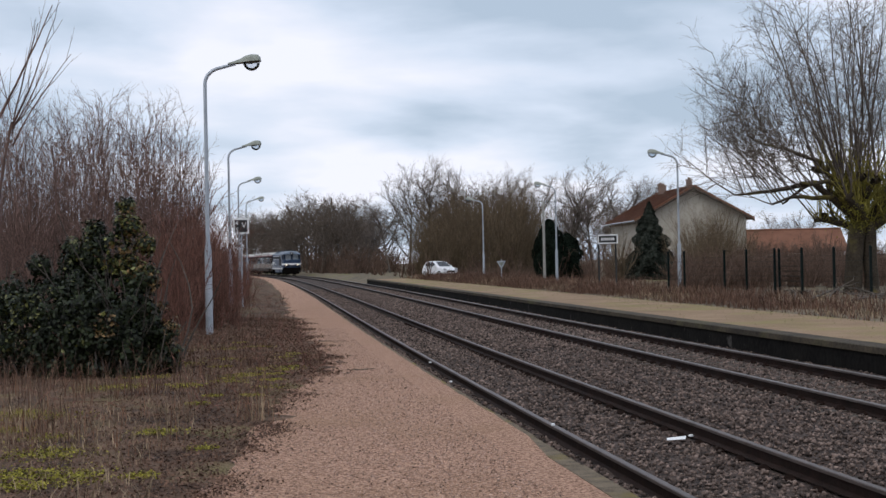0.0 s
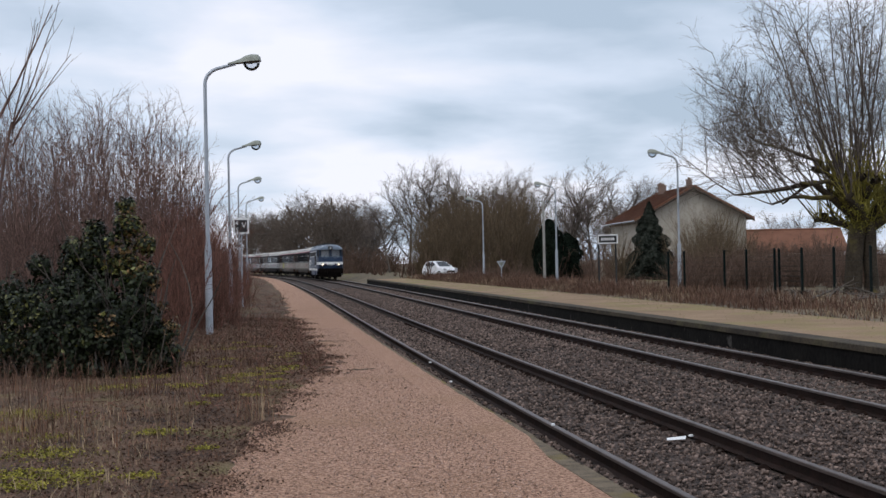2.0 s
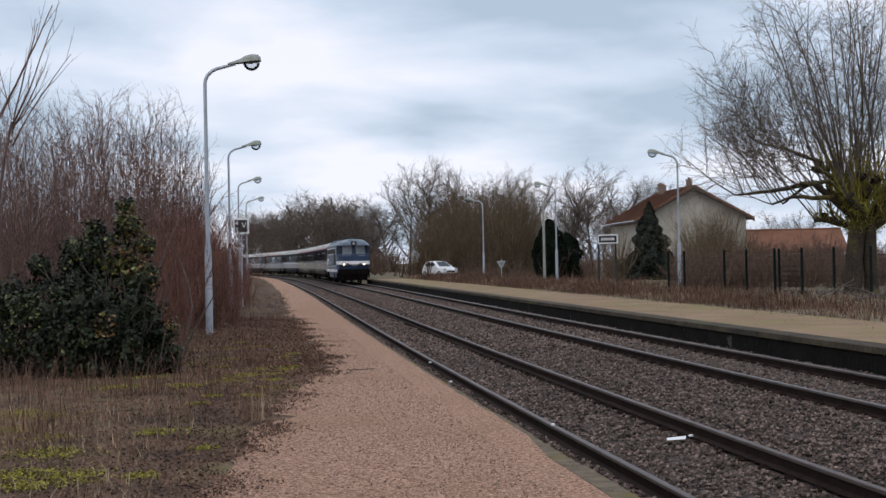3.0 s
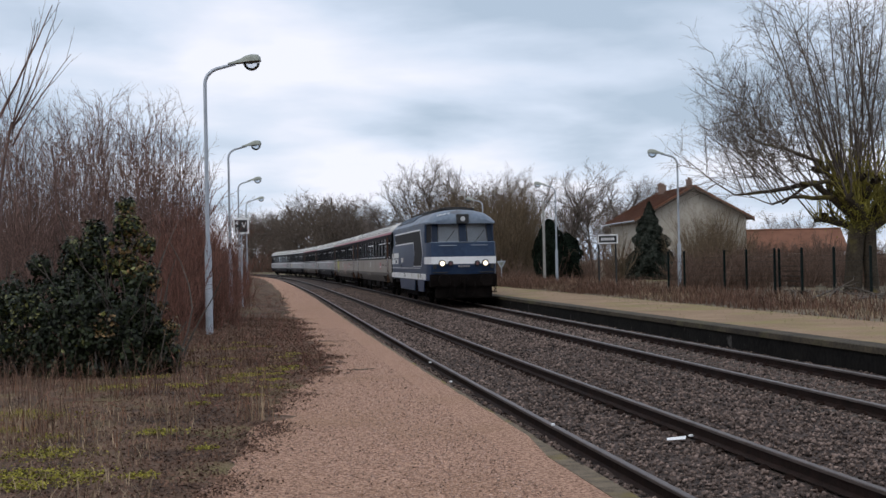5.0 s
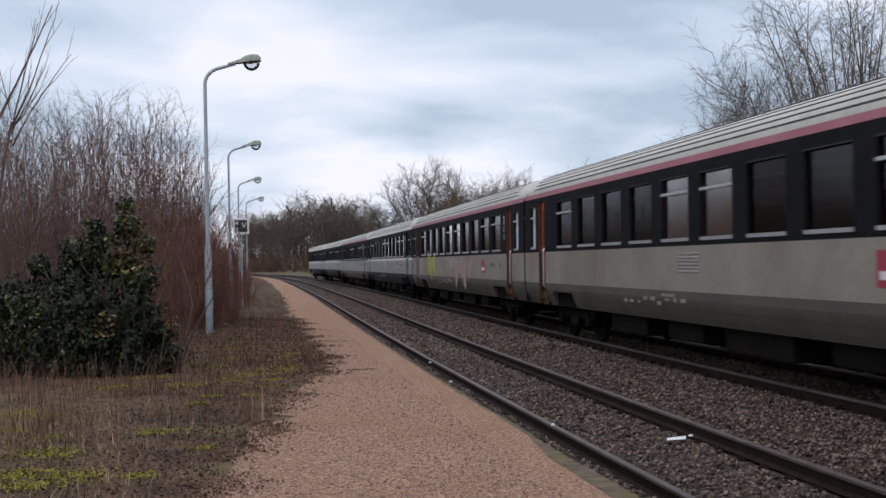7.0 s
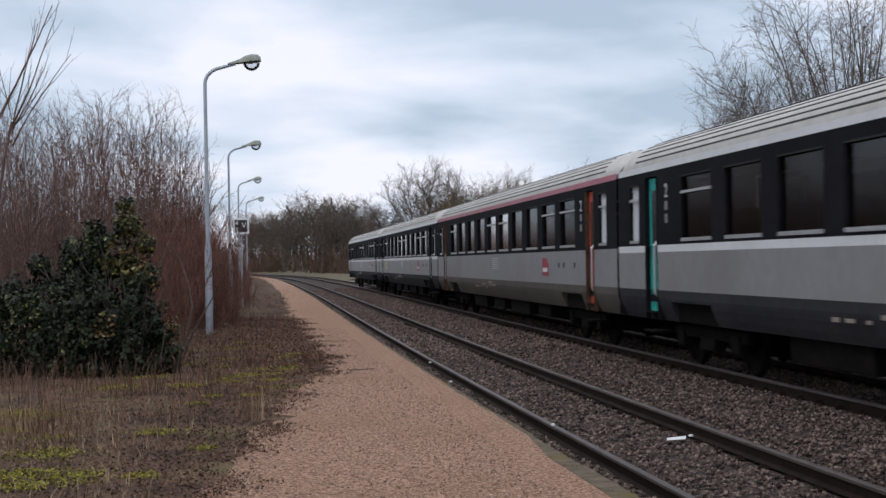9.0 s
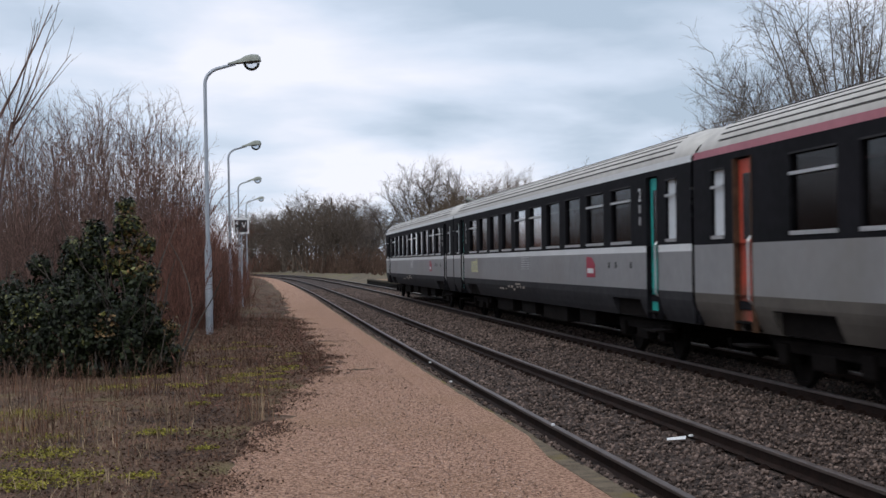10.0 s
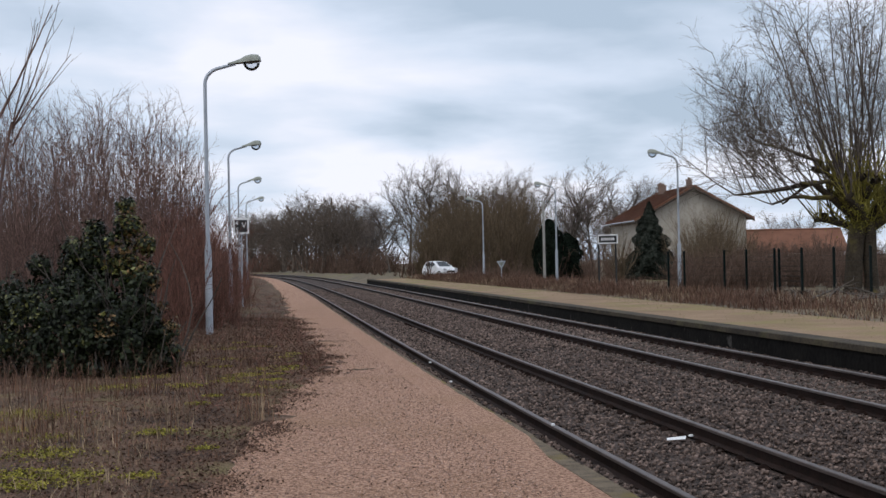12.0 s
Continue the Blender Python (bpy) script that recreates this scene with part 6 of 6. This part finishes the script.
    stuff("platform_grit", leaves("platform_grit", lines(s, o, 0.163 + rng.uniform(0, 0.006, n)), rng.normal(0, 0.5, (n, 3)) + np.array([0, 0, 1.0]), rng.uniform(0.005, 0.014, n), M["grit"], 0.5, 0.8), "loose pink grit", "gravel")
    # brown grass behind the far platform
    n = 42000
    s = 14 + 112 * rng.random(n)
    o = 9.5 + rng.gamma(2.0, 1.8, n)
    z = 0.36 + 0 * s
    h = rng.uniform(0.15, 0.62, n) * np.clip((o - 8.7) / 2.2, 0.12, 1.0) * np.clip(0.12 + s / 95, 0.28, 1.15)
    b = lines(s, o, z)
    tone = rng.random(n) + 0.5 * np.sin(s * 0.35) * np.sin(o) - 0.2
    stuff("brown_meadow", blades("brown_meadow", b[tone < 0.72], h[tone < 0.72], M["brown_grass"], 0.011, 0.7), "tall red-brown withered grass", "grass")
    stuff("straw_meadow", blades("straw_meadow", b[tone >= 0.72], h[tone >= 0.72] * 0.75, M["dry_grass"], 0.010, 0.8), "straw-coloured withered grass", "grass")
    n = 2600
    s = 14 + 105 * rng.random(n)
    o = 9.3 - rng.exponential(0.7, n)
    stuff("platform_grass", blades("platform_grass", lines(s, o, 0.455 + 0 * s), rng.uniform(0.02, 0.07, n), M["moss_grass"], 0.006, 0.8), "thin green-yellow grass on the far platform", "grass")


M["russet"] = material("russet_stalk", (0.13, 0.060, 0.035), (0.30, 0.16, 0.095), 0.8, 0.9, 0, 6, vary=0.4)
M["grit"] = material("pink_grit", (0.10, 0.055, 0.04), (0.55, 0.38, 0.30), 30, 0.9, 0, 6, vary=0.7)
M["moss_grass"] = material("pale_green_grass", (0.13, 0.13, 0.045), (0.26, 0.24, 0.11), 0.8, 0.9, 0, 6, vary=0.4)
ground_cover()


def dead_branches():
    t = thing("fallen_branch", "heap of fallen grey branches under the tree", "branch", at=Matrix.Translation((14.6, 44.0, 0.38)))
    w = Wood(19)
    for i in range(16):
        a = w.r.uniform(0, 6.28)
        l = w.limb((w.r.gauss(0.3, 1.1), w.r.gauss(0, 0.7), 0.06), (math.cos(a), math.sin(a) * 0.5, w.r.uniform(0.0, 0.35)), w.r.uniform(0.9, 2.2), 0.035, 0.012, 5, 0.12, -0.02)
        w.spray(l, 4, radians(40), 0.6, 0.012, 2)
    tagged(new("branch_heap", tubes("branch_heap", w.array(), M["bark"], 4)), kind="stuff").parent = t
    for bearing, d, l in ((590, 24.0, 0.55), (560, 30.5, 0.7), (620, 22.2, 0.4)):
        w = Wood(int(bearing))
        k = w.limb((0, 0, 0.012), (1, 0.2, 0), l, 0.010, 0.004, 5, 0.08, 0)
        w.spray(k, 3, radians(35), 0.18, 0.005, 2, 0.05, 0)
        t = new("twig", tubes("twig", w.array(), M["twig_dark"], 4))
        t.matrix_basis = Matrix.Translation((spot(bearing, d), d, 0.17))
        tagged(t, "thin dark fallen twig on the gravel", "twig", "fallen twigs")


dead_branches()


# ---- buildings and car beyond the far platform ----
def house():
    D = 105.0
    h = thing("house", "two-storey cream house with clay tile roof and chimneys", "house", at=Matrix.Translation((20.2, D, 0.1)) @ Matrix.Rotation(radians(4), 4, "Z"))
    w, l, e, r = 4.35, 11.5, 5.05, 7.45
    wall = Shape()
    outer = [(-w, 0), (w, 0), (w, e), (0, r - 0.12), (-w, e)]
    wall.prism(outer, 0.3, lambda a, b, d: (a, d, b))
    wall.prism(outer, 0.3, lambda a, b, d: (a, l - d, b))
    wall.box((-w + 0.15, l / 2, e / 2), (0.3, l - 0.6, e)).box((w - 0.15, l / 2, e / 2), (0.3, l - 0.6, e))
    part("wall", wall, M["render_wall"], h, "weathered cream render")
    sl = (r - e) / w
    for sg in (-1, 1):
        o = Shape()
        ww = w + 0.55
        pts = [(0, r), (sg * ww, r - sl * ww), (sg * ww, r - sl * ww + 0.16), (0, r + 0.17)]
        o.prism(pts, l + 1.1, lambda a, b, d: (a, d - 0.55, b))
        rf = part("roof", o, M["roof_tile"], h, "clay tile roof slope")
        for k in range(22):
            f = (k + 0.5) / 22
            t = Shape().box((sg * ww * f, l / 2, r - sl * ww * f + 0.175), (ww / 22 * 1.02, l + 1.08, 0.035))
            part("tile_course", t, M["roof_tile"], rf)
        vb = Shape().prism([(0, r - 0.02), (sg * ww, r - sl * ww - 0.02), (sg * ww, r - sl * ww - 0.18), (0, r - 0.18)], 0.06, lambda a, b, d: (a, -0.56 - d, b))
        part("bargeboard", vb, M["sleeper"], h)
    for x, y in ((-0.1, 0.6), (-0.3, 8.5), (-0.9, 7.0)):
        c = Shape().box((x, y, r + 0.2), (0.42, 0.42, 0.8), chamfer=0.02).box((x, y, r + 0.62), (0.52, 0.52, 0.08), chamfer=0.02).tube([(x, y, r + 0.64), (x, y, r + 0.8)], 0.1, 10)
        part("chimney", c, M["brick"], h)
    for x, z in ((-2.2, 1.0), (1.9, 1.0)):
        hh = 1.35 if z < 5 else 0.7
        wd = 1.05 if z < 5 else 0.6
        wn = part("window", Shape().box((x, -0.005, z + hh / 2), (wd, 0.04, hh)), M["pane_dark"], h)
        fr = Shape()
        for a in (-wd / 2, 0, wd / 2):
            fr.box((x + a, -0.035, z + hh / 2), (0.07, 0.05, hh + 0.07))
        for b in (0, hh):
            fr.box((x, -0.035, z + b), (wd + 0.07, 0.052, 0.07))
        part("window_frame", fr, M["white"], wn)
        part("window_sill", Shape().box((x, -0.08, z - 0.08), (wd + 0.3, 0.18, 0.08), chamfer=0.01), M["render_wall"], wn)
        if z < 5:
            for sg in (-1, 1):
                part("shutter", Shape().box((x + sg * (wd * 0.5 + 0.30), -0.03, z + hh / 2), (0.5, 0.05, hh), chamfer=0.01), M["shutter"], wn)
    gutter = Shape().tube([(-w - 0.6, -0.5, e - 0.28), (-w - 0.6, l + 0.5, e - 0.28)], 0.07, 8).tube([(-w - 0.02, -0.04, 0), (-w - 0.02, -0.04, e - 0.3)], 0.045, 8)
    part("gutter", gutter, M["galv"], h)


def barn():
    b = thing("low_barn", "long low barn with faded clay tile roof", "barn", at=Matrix.Translation((31.0, 118.0, 0.0)) @ Matrix.Rotation(radians(-3), 4, "Z"))
    part("wall", Shape().box((0, 2.5, 1.1), (10.5, 5.0, 2.2)), M["render_wall"], b)
    for sg, nm in ((0, "front"), (1, "rear")):
        o = Shape().prism([(-0.4, 2.1), (2.5, 4.1), (2.5, 4.25), (-0.4, 2.25)], 11.2, lambda a, c, d: (d - 5.6, a if not sg else 5.0 - a, c))
        part("roof", o, M["roof_tile"], b)
    part("ridge", Shape().tube([(-5.6, 2.5, 4.22), (5.6, 2.5, 4.22)], 0.12, 8), M["roof_tile"], b)
    part("door", Shape().box((1.5, -0.03, 1.0), (1.6, 0.08, 1.9), chamfer=0.01), M["sleeper"], b)


def car():
    c = thing("car", "white parked hatchback car behind dry grass", "car", at=Matrix.Translation((spot(777, 121), 121.0, 0.52)) @ Matrix.Rotation(radians(34), 4, "Z"))
    # nose points to -y
    side = [(-1.85, 0.32), (-1.88, 0.62), (-1.70, 0.80), (-0.95, 0.95), (-0.15, 1.42), (0.5, 1.50), (1.25, 1.42), (1.72, 1.0), (1.80, 0.62), (1.76, 0.32)]
    body = Shape()
    rings = []
    for x, k in ((-0.82, 0.90), (-0.78, 0.97), (-0.6, 1.0), (0.6, 1.0), (0.78, 0.97), (0.82, 0.90)):
        rings.append([(x * (1.0 if z < 1.0 else 0.86), y * k, 0.32 + (z - 0.32) * (k if z > 1 else 1)) for y, z in side])
    body.loft(rings)
    part("body", body, M["car_white"], c, smooth=True)
    wsh = Shape().add([(-0.60, -0.93, 0.98), (0.60, -0.93, 0.98), (0.54, -0.22, 1.405), (-0.54, -0.22, 1.405)], [(0, 1, 2, 3)])
    for v in range(len(wsh.v)):
        x, y, z = wsh.v[v]
        wsh.v[v] = (x, y - 0.012, z + 0.016)
    part("windscreen", wsh, M["pane_dark"], c)
    for sg in (-1, 1):
        for pts in ([(-0.62, 0.99), (-0.12, 1.36), (0.30, 1.40), (0.30, 0.99)], [(0.38, 0.99), (0.38, 1.40), (1.0, 1.34), (1.25, 1.02)]):
            s = Shape().prism(pts, 0.012, lambda a, b, d: (sg * (0.795 - 0.20 * max(0.0, b - 0.99) + d), a, b))
            part("side_window", s, M["pane_dark"], c)
        part("headlamp", Shape().box((sg * 0.62, -1.80, 0.74), (0.30, 0.16, 0.14), chamfer=0.03), M["lens"], c)
        part("mirror", Shape().box((sg * 0.93, -0.55, 1.02), (0.18, 0.10, 0.13), chamfer=0.03), M["car_white"], c)
        for y in (-1.15, 1.2):
            w = part("wheel", Shape().tube([(sg * 0.66, y, 0.29), (sg * 0.84, y, 0.29)], 0.29, 20), M["rubber"], c)
            part("hubcap", Shape().tube([(sg * 0.842, y, 0.29), (sg * 0.855, y, 0.29)], [0.19, 0.17], 16), M["alu"], w)
    part("grille", Shape().box((0, -1.875, 0.52), (0.9, 0.05, 0.16), chamfer=0.02), M["black"], c)
    part("number_plate_bar", Shape().box((0, -1.905, 0.40), (0.5, 0.02, 0.10)), M["white"], c)


house()
barn()
car()


def litter():
    p = Shape().add([(-0.11, -0.06, 0.0), (0.10, -0.07, 0.012), (0.13, 0.05, 0.03), (-0.09, 0.07, 0.008), (-0.11, -0.06, -0.004), (0.10, -0.07, 0.008), (0.13, 0.05, 0.026), (-0.09, 0.07, 0.004)], [(0, 1, 2, 3), (7, 6, 5, 4), (0, 4, 5, 1), (1, 5, 6, 2), (2, 6, 7, 3), (3, 7, 4, 0)])
    x, y = spot(1188, 14.75), 14.75
    ob = new("paper_scrap", p.mesh("paper_scrap", M["paper"]))
    ob.matrix_basis = Matrix.Translation((x, y, -0.075))
    tagged(ob, "crumpled white paper scrap on the ballast", "litter")
    for bearing, d, z in ((757, 23.4, 0.17), (793, 19.6, 0.17), (972, 14.3, 0.165), (1215, 14.9, -0.07)):
        k = Shape().box((0, 0, 0.012), (0.05, 0.04, 0.024), chamfer=0.008)
        o = new("pale_stone", k.mesh("pale_stone", M["paper"]))
        o.matrix_basis = Matrix.Translation((spot(bearing, d), d, z)) @ Matrix.Rotation(bearing, 4, "Z")
        tagged(o, "small white stone on the platform edge", "stone", "white stones")


litter()


motions()
